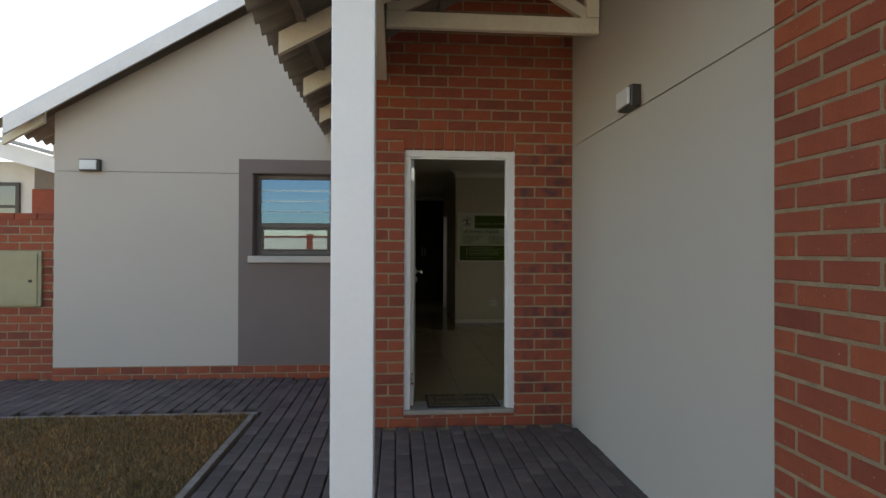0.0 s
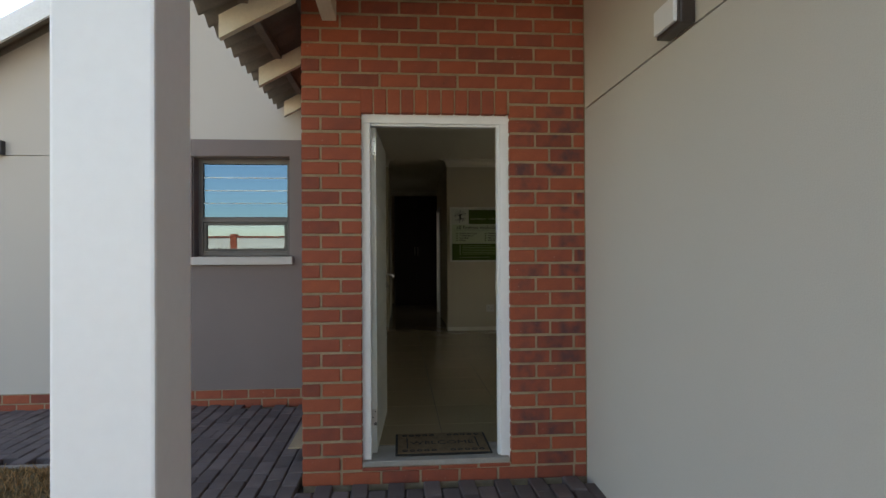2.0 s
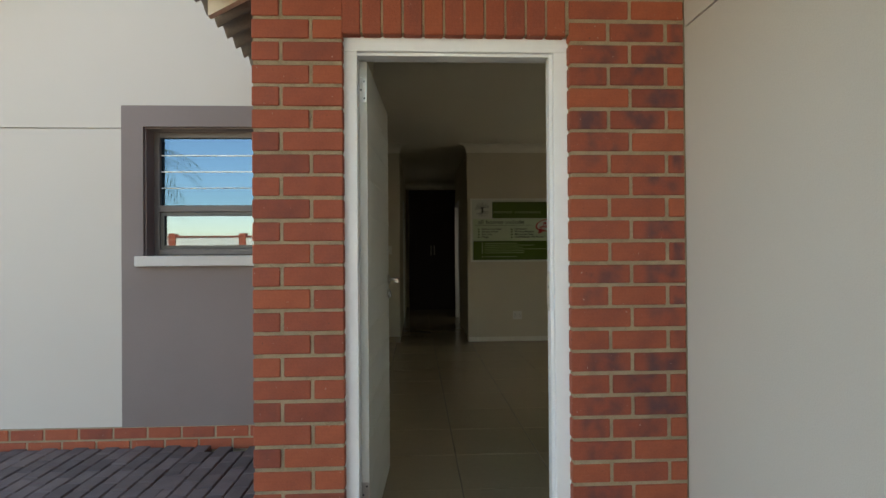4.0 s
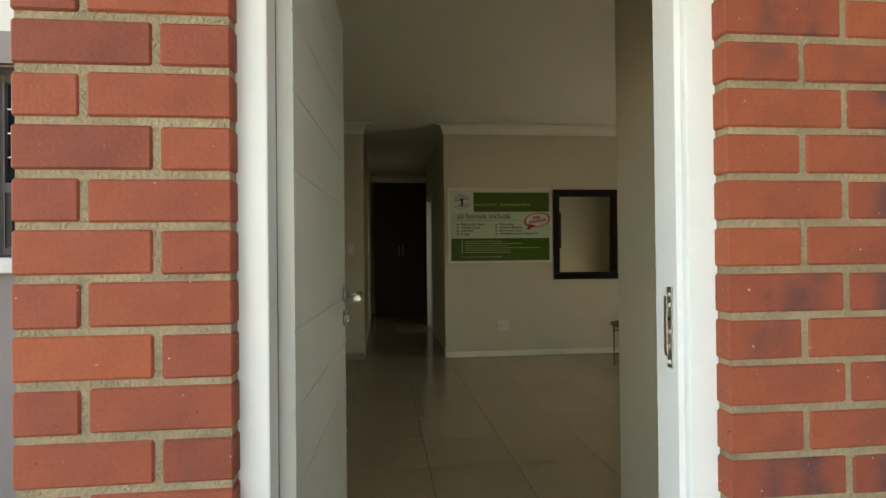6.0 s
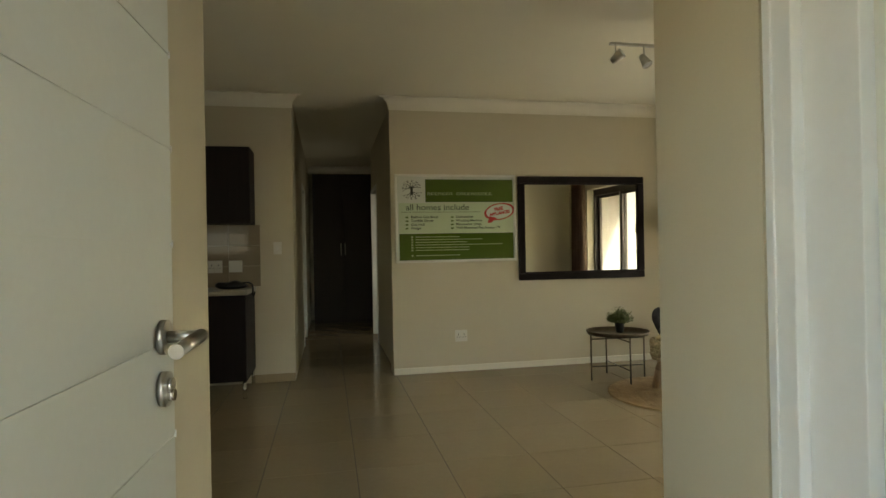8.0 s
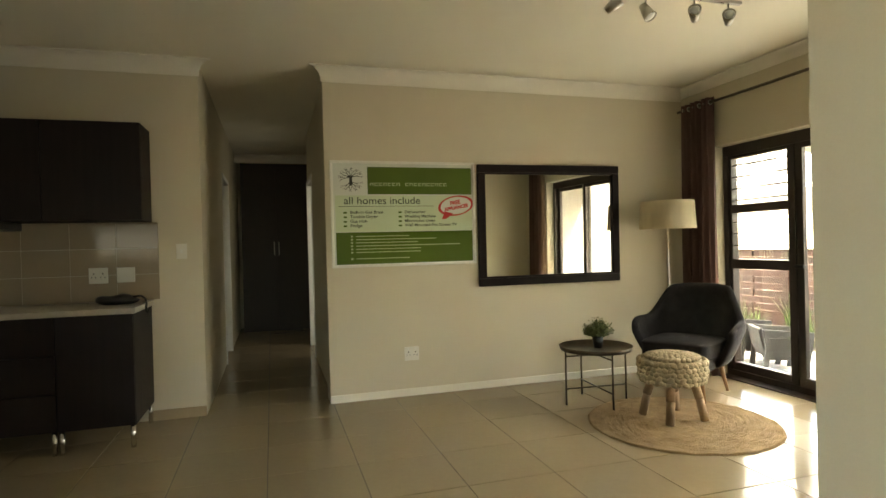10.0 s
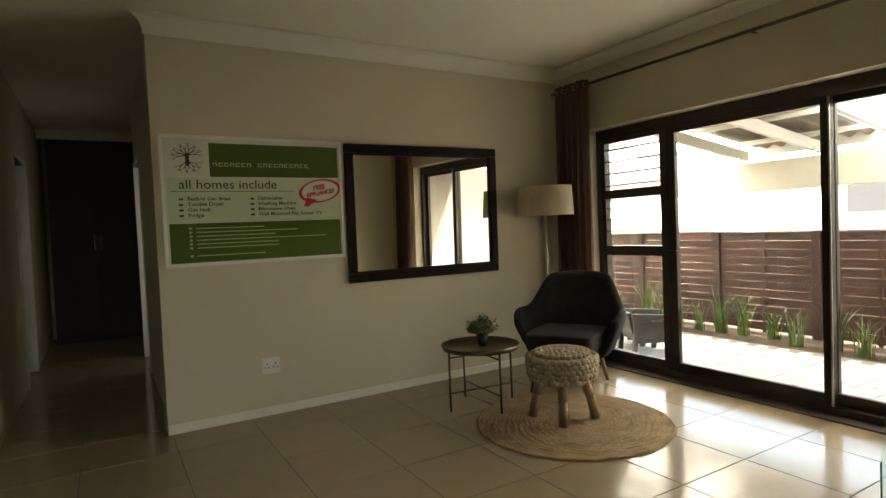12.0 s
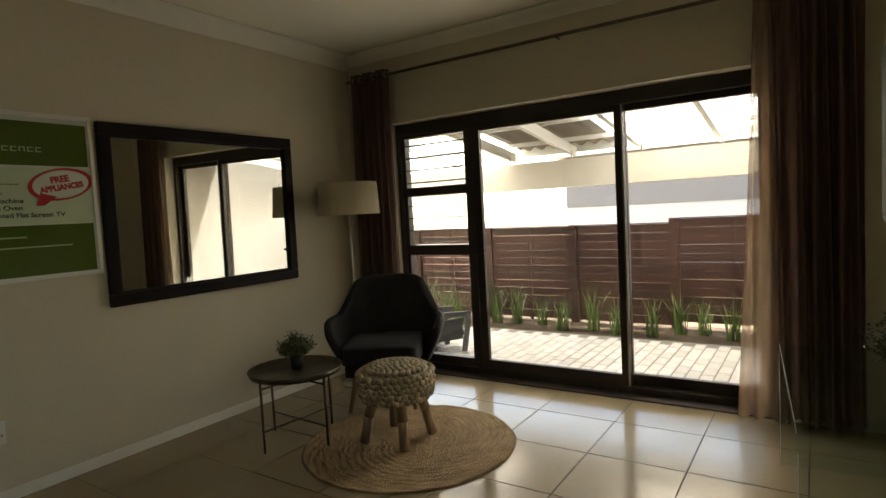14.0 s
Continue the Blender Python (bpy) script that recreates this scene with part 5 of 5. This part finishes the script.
for i in range(nx + 1):
    grid.append([bm.verts.new((6.55 + 0.85 * i / nx, 6.05 + 10 * j / ny, 0.030 + rng.uniform(-0.006, 0.007))) for j in range(ny + 1)])
for i in range(nx):
    for j in range(ny):
        bm.faces.new((grid[i][j], grid[i + 1][j], grid[i + 1][j + 1], grid[i][j + 1])).smooth = True
solid("flower_bed", bm, SOIL, "brown soil bed along the fence", "soil")

FX = 7.25
fence = thing("fence", "brown stained timber fence of horizontal slats", "fence")
posts = [5.78 + 1.16 * k for k in range(9)]
rng = random.Random(21)
for k, y in enumerate(posts):
    part("post", boxes((FX - 0.028, FX + 0.03, y - 0.05, y + 0.05, -0.1, 1.212 + (0.045 if k in (1, 2) else 0)), bevel=0.006), FENCE_WOOD, fence)
for k, (a, b) in enumerate(zip(posts, posts[1:])):
    # slats woven before and behind an upright batten
    lift = 0.045 if k == 1 else 0.0
    z, j, mid = 0.06 + lift, 0, (a + b) / 2
    part("batten", boxes((FX - 0.010, FX + 0.010, mid - 0.02, mid + 0.02, 0.02, 1.19 + lift), bevel=0.003), FENCE_WOOD, fence)
    while z < 1.13 + lift:
        h = 0.094
        bow = 0.007 * (1 if j % 2 else -1)
        bm = bmesh.new()
        rows = []
        for i in range(9):
            v = i / 8
            y, x = a + 0.052 + (b - a - 0.104) * v, FX + bow * math.sin(math.pi * v) ** 1.5
            rows.append([bm.verts.new((x + dx, y, z + dz)) for dx, dz in ((-0.005, 0.003), (-0.002, 0), (0.004, 0), (0.004, h), (-0.002, h), (-0.005, h - 0.003))])
        for p, q in zip(rows, rows[1:]):
            for i in range(6):
                bm.faces.new((p[i], p[(i + 1) % 6], q[(i + 1) % 6], q[i]))
        bm.faces.new(rows[0])
        bm.faces.new(rows[-1])
        part("slat", bm, FENCE_WOOD, fence)
        z += h + rng.choice((0.0003, 0.0006, 0.001, 0.002))
        j += 1
    part("top_rail", boxes((FX - 0.02, FX + 0.02, a + 0.052, b - 0.052, z + 0.001, z + 0.012), bevel=0.003), FENCE_WOOD, fence)


def reed_tuft(at, seed, tall):
    rng = random.Random(seed)
    t = thing("iris_clump", "clump of upright green strap leaves in the bed", "plant", "plants along the fence", at=at)
    for g in range(3):
        bm = bmesh.new()
        for _ in range(18):
            a = rng.uniform(0, 6.283)
            L = tall * rng.uniform(0.55, 1.1)
            out = rng.uniform(0.05, 0.6)
            w = rng.uniform(0.0022, 0.0055)
            base = Vector((rng.uniform(-0.05, 0.05), rng.uniform(-0.06, 0.06), -0.02))
            d = Vector((math.cos(a), math.sin(a), 0))
            s = Vector((-d.y, d.x, 0)) * w
            prev = None
            for k in range(6):
                v = k / 5
                p = base + d * (out * L * v ** 2.1) + Vector((0, 0, L * (v - 0.25 * out * v ** 3)))
                e = s * (1 - v ** 2 * 0.97)
                now = (bm.verts.new(p - e), bm.verts.new(p + e))
                if prev:
                    bm.faces.new((prev[0], prev[1], now[1], now[0]))
                prev = now
        part("leaves", bm, REED, t)


rng = random.Random(31)
y = 6.5
while y < 13.5:
    reed_tuft((rng.uniform(6.62, 6.95), y, 0.03), int(y * 100), rng.uniform(0.42, 0.66))
    y += rng.uniform(0.22, 0.36)

# patio roof: beam, rafters, sheets
pr = thing("patio_roof", "white lean-to patio roof with opaque and clear sheets", "roof", kind="structure")
BX = 6.95
part("beam", boxes((BX, BX + 0.22, 5.9, 16, 1.665, 1.985)), CREAM_OUT, pr, "deep cream plastered beam")
RZ0, RZ1 = 2.36, 2.02
for k in range(9):
    y = 6.78 + 0.785 * k
    bm = bmesh.new()
    a = [(4.705, RZ0), (BX + 0.2, RZ1), (BX + 0.2, RZ1 + 0.11), (4.705, RZ0 + 0.11)]
    slab(bm, [p[0] for p in a], [p[1] for p in a], y, y + 0.05)
    part("rafter", bm, WHITE_PAINT, pr)
    part("rafter_foot", boxes((BX - 0.005, BX + 0.03, y - 0.012, y - 0.002, 1.93, RZ1 + 0.06)), STEEL, pr)
for x in (5.35, 6.1, 6.85):
    z = RZ0 + (RZ1 - RZ0) * (x - 4.705) / (BX + 0.2 - 4.705) + 0.112
    part("purlin", boxes((x, x + 0.05, 5.95, 16, z, z + 0.045)), WHITE_PAINT, pr)
part("opaque_sheet", corrugated(bmesh.new(), 4.71, RZ0 + 0.19, 7.35, RZ1 + 0.165, 8.72, 9.95, thick=0.006), SHEET, pr, "grey corrugated sheet")
part("clear_sheet", corrugated(bmesh.new(), 4.71, RZ0 + 0.19, 7.35, RZ1 + 0.165, 9.96, 16.0, thick=0), CLEAR_SHEET, pr, "translucent corrugated sheet")
# sheet added mostly out of view to keep the patio side wall shaded
part("opaque_sheet", corrugated(bmesh.new(), 4.71, RZ0 + 0.19, 7.35, RZ1 + 0.165, 5.92, 6.95, thick=0.006), SHEET, pr, "grey corrugated sheet")
part("clear_sheet", corrugated(bmesh.new(), 4.71, RZ0 + 0.19, 7.35, RZ1 + 0.165, 6.96, 8.71, thick=0), CLEAR_SHEET, pr, "translucent corrugated sheet")
part("eaves_board", boxes((7.352, 7.372, 5.92, 16.0, 2.09, 2.215)), WHITE_PAINT, pr)
solid("wall_patio_side", boxes((4.70, 7.17, 5.68, 5.90, -0.1, 2.9)), PLASTER, "greige plastered patio side wall", "wall")

# outdoor chair
def rattan_chair(at, turn):
    """A low woven chair; its front looks along local -y."""
    t = thing("outdoor_chair", "grey rattan lounge chair on the patio", "chair", "patio chairs", at, turn)
    for sx in (-1, 1):
        bm = bmesh.new()
        outer = [(-0.20, 0.0), (-0.24, 0.24), (-0.26, 0.40), (0.20, 0.43), (0.17, 0.24), (0.20, 0.0)]
        inner = [(-0.155, 0.0), (-0.19, 0.22), (-0.205, 0.35), (0.145, 0.375), (0.125, 0.24), (0.155, 0.0)]
        x0, x1 = sx * 0.20, sx * 0.165
        g = [[bm.verts.new((x + sx * 0.02 * (z / 0.4), y, z)) for y, z in pr] for x in (x0, x1) for pr in (outer, inner)]
        for i in range(5):
            for p, q in ((0, 1), (1, 3), (3, 2), (2, 0)):
                bm.faces.new((g[p][i], g[p][i + 1], g[q][i + 1], g[q][i]))
        part("arm_frame", bm, RATTAN_PALE, t, "pale grey arm frame")
        part("arm_weave", boxes((sx * 0.182 - 0.006, sx * 0.182 + 0.006, -0.165, 0.125, 0.13, 0.34)), RATTAN, t, "woven grey side panel")
    part("seat", boxes((-0.16, 0.16, -0.20, 0.16, 0.15, 0.22), bevel=0.02), RATTAN, t)
    bm = bmesh.new()
    box(bm, -0.16, 0.16, -0.02, 0.02, 0, 0.24, bevel=0.012, m=pose(0, 0.15, 0.20, -12, 0, 0))
    part("backrest", bm, RATTAN_PALE, t)
    return t


rattan_chair((5.36, 10.00, 0.052), 62)
rattan_chair((5.50, 10.44, 0.052), 62)

# neighbouring house beyond the fence
nb = thing("neighbouring_house", "white neighbouring house with a grey upper band", "house")
part("wall", boxes((14.0, 22.0, -6.0, 11.9, -0.2, 1.38)), NEIGHBOUR_WHITE, nb)
part("upper_wall", boxes((13.98, 22.0, -6.0, 11.92, 1.381, 2.6)), NEIGHBOUR_GREY, nb, "grey painted upper band")
part("roof", slab(bmesh.new(), (13.6, 18.0, 22.4), (2.6, 3.0, 2.6), -6.3, 12.2), ROOF_TOP, nb)


def foliage_ball(bm, at, size, n, rng, leaf):
    for _ in range(n):
        d = Vector((rng.gauss(0, 1), rng.gauss(0, 1), rng.gauss(0, 1))).normalized()
        p = Vector(at) + Vector((d.x * size[0], d.y * size[1], d.z * size[2])) * rng.uniform(0.55, 1.1)
        w = Vector((rng.gauss(0, 1), rng.gauss(0, 1), rng.gauss(0, 1))).normalized()
        s = w.cross(d).normalized() * leaf * 0.4
        bm.faces.new([bm.verts.new(q) for q in (p, p + w * leaf * 0.5 + s, p + w * leaf, p + w * leaf * 0.5 - s)])


shrub = thing("shrub", "grey-green shrub behind the fence", "shrub", at=(9.6, 11.8, -0.1))
bm = bmesh.new()
rod(bm, (0, 0, 0), (0.05, 0.1, 0.8), 0.03, 0.015)
part("trunk", bm, OAK, shrub)
bm = bmesh.new()
rng = random.Random(77)
for p in ((0, 0, 0.95), (0.15, 0.45, 0.9), (-0.1, -0.35, 0.88)):
    foliage_ball(bm, p, (0.3, 0.35, 0.26), 260, rng, 0.07)
part("crown", bm, LEAF, shrub)

# ---- front garden ----
bm = bmesh.new()
nx, ny = 60, 48
rng = random.Random(5)
grid = []
LX0, LX1, LY0, LY1 = -6.5, -1.30, 0.8, 5.02
for i in range(nx + 1):
    row = []
    for j in range(ny + 1):
        x, y = LX0 + (LX1 - LX0) * i / nx, LY0 + (LY1 - LY0) * j / ny
        row.append(bm.verts.new((x, y, 0.0 + 0.012 * noise.noise((x * 2.2, y * 2.2, 0)) + rng.uniform(-0.005, 0.006))))
    grid.append(row)
for i in range(nx):
    for j in range(ny):
        bm.faces.new((grid[i][j], grid[i + 1][j], grid[i + 1][j + 1], grid[i][j + 1])).smooth = True
solid("lawn", bm, LAWN, "dry winter lawn edged by paving", "lawn")
rng = random.Random(6)
verts, faces = [], []
for _ in range(60000):
    x, y = rng.uniform(LX0 + 1.5, LX1 - 0.01), rng.uniform(LY0 + 1.3, LY1 - 0.01)
    a, b = rng.uniform(0, 6.283), rng.uniform(0, 6.283)
    h, w, o = rng.uniform(0.015, 0.045), rng.uniform(0.002, 0.005), rng.uniform(0.0, 0.035)
    z = 0.002 + 0.012 * noise.noise((x * 2.2, y * 2.2, 0))
    k = len(verts)
    verts += [(x - w * math.cos(a), y - w * math.sin(a), z), (x + w * math.cos(a), y + w * math.sin(a), z), (x + o * math.cos(b), y + o * math.sin(b), z + h)]
    faces.append((k, k + 1, k + 2))
me = bpy.data.meshes.new("grass")
me.from_pydata(verts, [], faces)
me.materials.append(BLADE)
tagged(new("grass", me), "short dry brown-green grass", "grass", kind="stuff")
edge = solid("edging", boxes((LX0, LX1 + 0.06, LY1 + 0.005, LY1 + 0.05, -0.1, 0.010), (LX1 + 0.005, LX1 + 0.055, LY0, LY1, -0.1, 0.012), bevel=0.008), EDGE_MORTAR, "rough mortar edging around the lawn", "edging")

# boundary wall behind the walker, in the sun
bw = thing("boundary_wall", "cream boundary wall with brick piers across the road", "wall", kind="structure")
for k in range(14):
    x = -22 + 2.6 * k
    part("panel", boxes((x + 0.25, x + 2.6, -11.1, -10.95, -0.2, 2.0)), CREAM_OUT, bw)
    part("pier", boxes((x, x + 0.25, -11.2, -10.85, -0.2, 2.15)), BRICK, bw, "red brick pier")
    part("coping", boxes((x + 0.25, x + 2.6, -11.13, -10.92, 2.001, 2.06)), BRICK, bw, "brick coping")
palm = thing("palm_tree", "palm tree with long arching fronds", "palm", at=(-8.4, -6.5, -0.1))
bm = bmesh.new()
for k in range(8):
    rod(bm, (0, 0, 0.55 * k), (0, 0, 0.55 * (k + 1)), 0.19 - 0.008 * k, 0.165 - 0.008 * k, 12)
part("trunk", bm, OAK, palm)
rng = random.Random(12)
for k in range(22):
    a, e = 2 * math.pi * k / 22 + rng.uniform(-0.1, 0.1), rng.uniform(-0.1, 1.1)
    bm = bmesh.new()
    pts = []
    for i in range(11):
        v = i / 10
        r, z = 2.1 * v * math.cos(e * (1 - v)), 4.4 + 2.0 * math.sin(e) * v - 1.5 * v * v
        pts.append(Vector((r * math.cos(a), r * math.sin(a), z)))
    s = Vector((-math.sin(a), math.cos(a), 0))
    for i, (p, q) in enumerate(zip(pts, pts[1:])):
        for sg in (-1, 1):
            for o in (0.2, 0.7):
                b0 = p.lerp(q, o)
                tip = b0 + s * sg * 0.42 * math.sin(math.pi * min(1, (i + 1.5) / 12)) + (q - p) * 1.2 + Vector((0, 0, -0.12))
                bm.faces.new([bm.verts.new(c) for c in (b0, b0 + (q - p) * 0.18, tip)])
    part("frond", bm, PALM_LEAF, palm)

# garden wall with the meter box, and the house beyond it
GX0, GY = -5.6, 6.60
garden = solid("wall_garden", boxes((GX0 - 3, -3.735, GY + 0.006, GY + 0.22, -0.1, 1.72)), MORTAR, "red brick garden wall", "wall")
mb = thing("meter_box", "beige steel meter box on the brick wall", "meter box", at=(-4.42, GY - 0.001, 0.80))
part("body", boxes((-0.06, 0.52, -0.03, 0, -0.02, 0.58), bevel=0.006), METER, mb)
part("door", boxes((-0.04, 0.485, -0.045, -0.0305, 0.0, 0.56), bevel=0.006), METER, mb)
part("latch", boxes((0.40, 0.435, -0.055, -0.0455, 0.24, 0.27), bevel=0.003), BLACK_PLASTIC, mb, "dark latch")
fh = thing("far_house", "white and brick neighbouring house with pale roof edges", "house")
part("wall", boxes((-14.0, -6.64, 11.0, 16.0, -0.2, 3.0)), NEIGHBOUR_WHITE, fh)
part("brick_wall", boxes((-6.62, -5.9, 10.9, 15.0, -0.2, 2.5)), BRICK, fh, "brick wall")
bm = bmesh.new()
slab(bm, (-9.5, -5.7, -5.7, -9.5), (3.72, 2.66, 2.94, 4.0), 10.3, 10.36)
part("fascia", bm, FASCIA, fh, "white fascia")
bm = bmesh.new()
slab(bm, (-9.5, -5.6, -5.6, -9.5), (4.02, 2.95, 3.0, 4.07), 10.2, 16.0)
part("roof", bm, ROOF_TOP, fh)
part("upper_brick", boxes((-6.9, -6.0, 16.1, 18, -0.2, 4.3)), BRICK, fh, "brick wall")
w = part("window", boxes((-7.75, -7.69, 10.94, 10.999, 1.2, 2.62), (-6.93, -6.87, 10.94, 10.999, 1.2, 2.62), (-7.69, -6.93, 10.94, 10.999, 2.56, 2.62), (-7.69, -6.93, 10.94, 10.999, 1.2, 1.26), (-7.69, -6.93, 10.945, 10.999, 2.16, 2.21), (-7.33, -7.28, 10.945, 10.999, 1.26, 2.16)), BRONZE_ALU, fh)
part("pane", boxes((-7.69, -6.93, 10.965, 10.97, 1.26, 2.56)), DARK_GLASS, w)

# ---- pieces: bricks, pavers, tiles ----
JOINT = 0.013
BL, BH, BD = 0.222, COURSE - JOINT, 0.10


LAY = random.Random(8)


def brick_run(parent, x0, x1, z, first, y=None, x=None, depth=0.03, name="brick", clay=BRICK, high=BH):
    """One course along x (at the face y) or along y (at the face x), its first brick cut to the given length."""
    a, n = x0, 0
    while a < x1 - 0.012:
        w = first if n == 0 else BL
        b = min(a + w, x1)
        if x1 - b < 0.03:
            b = x1
        # laid by hand: a millimetre or two out of line
        out, up, low = LAY.uniform(0, 0.0025), LAY.uniform(-0.001, 0.001), LAY.choice((0, 0.001, 0.002))
        ends = 0 if n == 0 or b == x1 else LAY.choice((0, 0.001, 0.002))
        tilt = LAY.uniform(-0.25, 0.25)
        if y is not None:
            piece(name, (b - a - ends, depth, high - low), 0.004, clay, parent, (a, y + out, z + up), tilt)
        else:
            piece(name, (depth, b - a - ends, high - low), 0.004, clay, parent, (x + out, a, z + up), tilt)
        a = b + JOINT
        n += 1


rng = random.Random(3)
course0 = -1
for k in range(course0, 42):
    z = BED + COURSE * k + JOINT / 2
    odd = k % 2
    if z > 3.72:
        break
    if z < 0.05:
        brick_run(front, -0.36, 1.356, z, BL if odd else 0.106, y=Y_BRICK)
        continue
    if z < 2.15:
        brick_run(front, -0.36, -0.008, z, 0.106 if odd else BL, y=Y_BRICK, depth=0.06)
        brick_run(front, 0.890, 1.356, z, 0.240 if odd else 0.152, y=Y_BRICK, depth=0.06, clay=BRICK_FLASHED)
    elif z < 2.20 + 0.10 and z < 2.30:
        pass
    else:
        brick_run(front, -0.36, 1.356, z, 0.106 if odd else BL, y=Y_BRICK)
brick_run(front, -0.008, 0.885, 0.0605, BL, y=Y_BRICK, high=0.022)
# soldier course over the door, and the courses beside it
zs = BED + COURSE * 24 + JOINT / 2
for k in (24, 25):
    z = BED + COURSE * k + JOINT / 2
    odd = k % 2
    if 2.15 <= z < 2.30:
        brick_run(front, -0.36, -0.008, z, 0.106 if odd else BL, y=Y_BRICK, depth=0.06)
        brick_run(front, 0.890, 1.356, z, 0.240 if odd else 0.152, y=Y_BRICK, depth=0.06, clay=BRICK_FLASHED)
for k in range(11):
    piece("brick", (0.073, 0.05, 2.345 - 2.203), 0.004, BRICK, front, (-0.012 + 0.0815 * k, Y_BRICK, 2.203))
SIDE_COURSE = 0.0859
for k in range(-17, 26):
    brick_run(side, 1.24, 2.088, 1.448 + SIDE_COURSE * k + JOINT / 2, 0.022 if k % 2 else 0.136, x=1.333, depth=0.034, high=SIDE_COURSE - JOINT)
plinth = part("plinth", boxes((-3.73, -0.362, 6.484, 6.514, -0.1, 0.132)), MORTAR, gable, "brick plinth")
for k in range(2):
    brick_run(plinth, -3.73, -0.37, -0.035 + COURSE * k, BL if k else 0.106, y=6.478, depth=0.03)
for k in range(-1, 20):
    z = BED + COURSE * k + JOINT / 2
    if z > 1.68:
        break
    brick_run(garden, -5.2, -3.74, z, 0.106 if k % 2 else BL, y=GY, depth=0.03)
for k in range(7):
    piece("brick", (0.222, 0.23, 0.07), 0.005, BRICK, garden, (-5.35 + 0.232 * k, GY - 0.005, 1.722))

# pavers of the path, laid in rows towards the door
rng = random.Random(14)
rows = []
x = -1.22
col = 0
while x < 1.30:
    y = 0.6 - (0.10 if col % 2 else 0.0)
    while y < (6.28 if x < -0.459 else 4.41):
        rows.append((x, y))
        y += 0.205
    x += 0.105
    col += 1
near = [r for r in rows if 2.35 < r[1] < 4.7]
near.sort(key=lambda r: -r[1])
chosen = set(near[:298])
for r in rows:
    dz = rng.uniform(-0.003, 0.003)
    if r in chosen:
        piece("paver", (0.098, 0.198, 0.05), 0.007, PAVER, paving, (r[0], r[1], -0.052 + dz), rng.uniform(-0.8, 0.8))


def stuff_blocks(name, rows, size, z, material, label, category, seed, top_bevel=0.006):
    """Many small blocks joined in one mesh: a top face and chamfered sides each."""
    rng = random.Random(seed)
    verts, faces = [], []
    lx, ly, lz = size
    b = top_bevel
    for x, y in rows:
        d = rng.uniform(-0.003, 0.003)
        k = len(verts)
        verts += [(x, y, z), (x + lx, y, z), (x + lx, y + ly, z), (x, y + ly, z)]
        verts += [(x, y, z + lz - b + d), (x + lx, y, z + lz - b + d), (x + lx, y + ly, z + lz - b + d), (x, y + ly, z + lz - b + d)]
        verts += [(x + b, y + b, z + lz + d), (x + lx - b, y + b, z + lz + d), (x + lx - b, y + ly - b, z + lz + d), (x + b, y + ly - b, z + lz + d)]
        for o in (0, 4):
            for i in range(4):
                j = (i + 1) % 4
                faces.append((k + o + i, k + o + j, k + o + 4 + j, k + o + 4 + i))
        faces.append((k + 8, k + 9, k + 10, k + 11))
    me = bpy.data.meshes.new(name)
    me.from_pydata(verts, [], faces)
    me.materials.append(material)
    return tagged(new(name, me), label, category, kind="stuff")


rest = [r for r in rows if r not in chosen]
x = -8.0
col = 0
while x < -1.22:
    y = 5.12 - (0.10 if col % 2 else 0)
    while y < 6.42:
        if y > 5.09:
            rest.append((x, y))
        y += 0.205
    x += 0.105
    col += 1
ob = stuff_blocks("paving_field", rest, (0.098, 0.198, 0.05), -0.052, PAVER_REST, "", "", 15)
ob.parent = paving

rows = []
y = 6.1
col = 0
while y < 12.0:
    x = 4.74 - (0.10 if col % 2 else 0)
    while x < 6.345:
        if x > 4.70:
            rows.append((x, y))
        x += 0.205
    y += 0.105
    col += 1
pick = [r for r in rows if 6.6 < r[1] < 10.6]
pick = set(pick[:298])
rng = random.Random(16)
for r in rows:
    if r in pick:
        piece("paver", (0.198, 0.098, 0.03), 0.005, PATIO_PAVER, patio, (r[0], r[1], 0.021 + rng.uniform(-0.002, 0.002)))
ob = stuff_blocks("patio_field", [r for r in rows if r not in pick], (0.198, 0.098, 0.03), 0.021, PATIO_PAVER, "", "", 17, 0.004)
ob.parent = patio

# floor tiles
P = 0.503
TX, TY = 1.008, 7.324
i0, i1 = int((-3.7 - TX) / P) - 1, int((4.45 - TX) / P) + 1
j0, j1 = int((4.9 - TY) / P) - 1, int((15.0 - TY) / P) + 1
for i in range(i0, i1 + 1):
    for j in range(j0, j1 + 1):
        x0, x1 = TX + P * i + 0.002, TX + P * (i + 1) - 0.002
        y0, y1 = TY + P * j + 0.002, TY + P * (j + 1) - 0.002
        x0, x1, y0, y1 = max(x0, -3.7), min(x1, X_E), max(y0, 4.905), min(y1, 15.25)
        if x1 - x0 < 0.02 or y1 - y0 < 0.02:
            continue
        cx, cy = (x0 + x1) / 2, (y0 + y1) / 2
        if cy > 10.3 and not (-0.2 < cx < 1.4):
            continue
        if cx > 1.5 and cy < 6.0 or cx < -0.3 and cy < 6.6:
            continue
        piece("tile", (x1 - x0, y1 - y0, 0.010), 0.0015, TILE, floor, (x0, y0, FLOOR - 0.010 + 0.0))
# splashback tiles
for r in range(3):
    z0, z1 = 1.032 + 0.193 * r, 1.032 + 0.193 * (r + 1) - 0.004
    x = -0.254
    n = 0
    while x > kx0 + 0.05:
        w = 0.296 if n else 0.28
        x0 = max(x - w, kx0)
        piece("tile", (x - x0, 0.006, z1 - z0), 0.001, SPLASH, splash, (x0, 10.2275, z0))
        x = x0 - 0.004
        n += 1
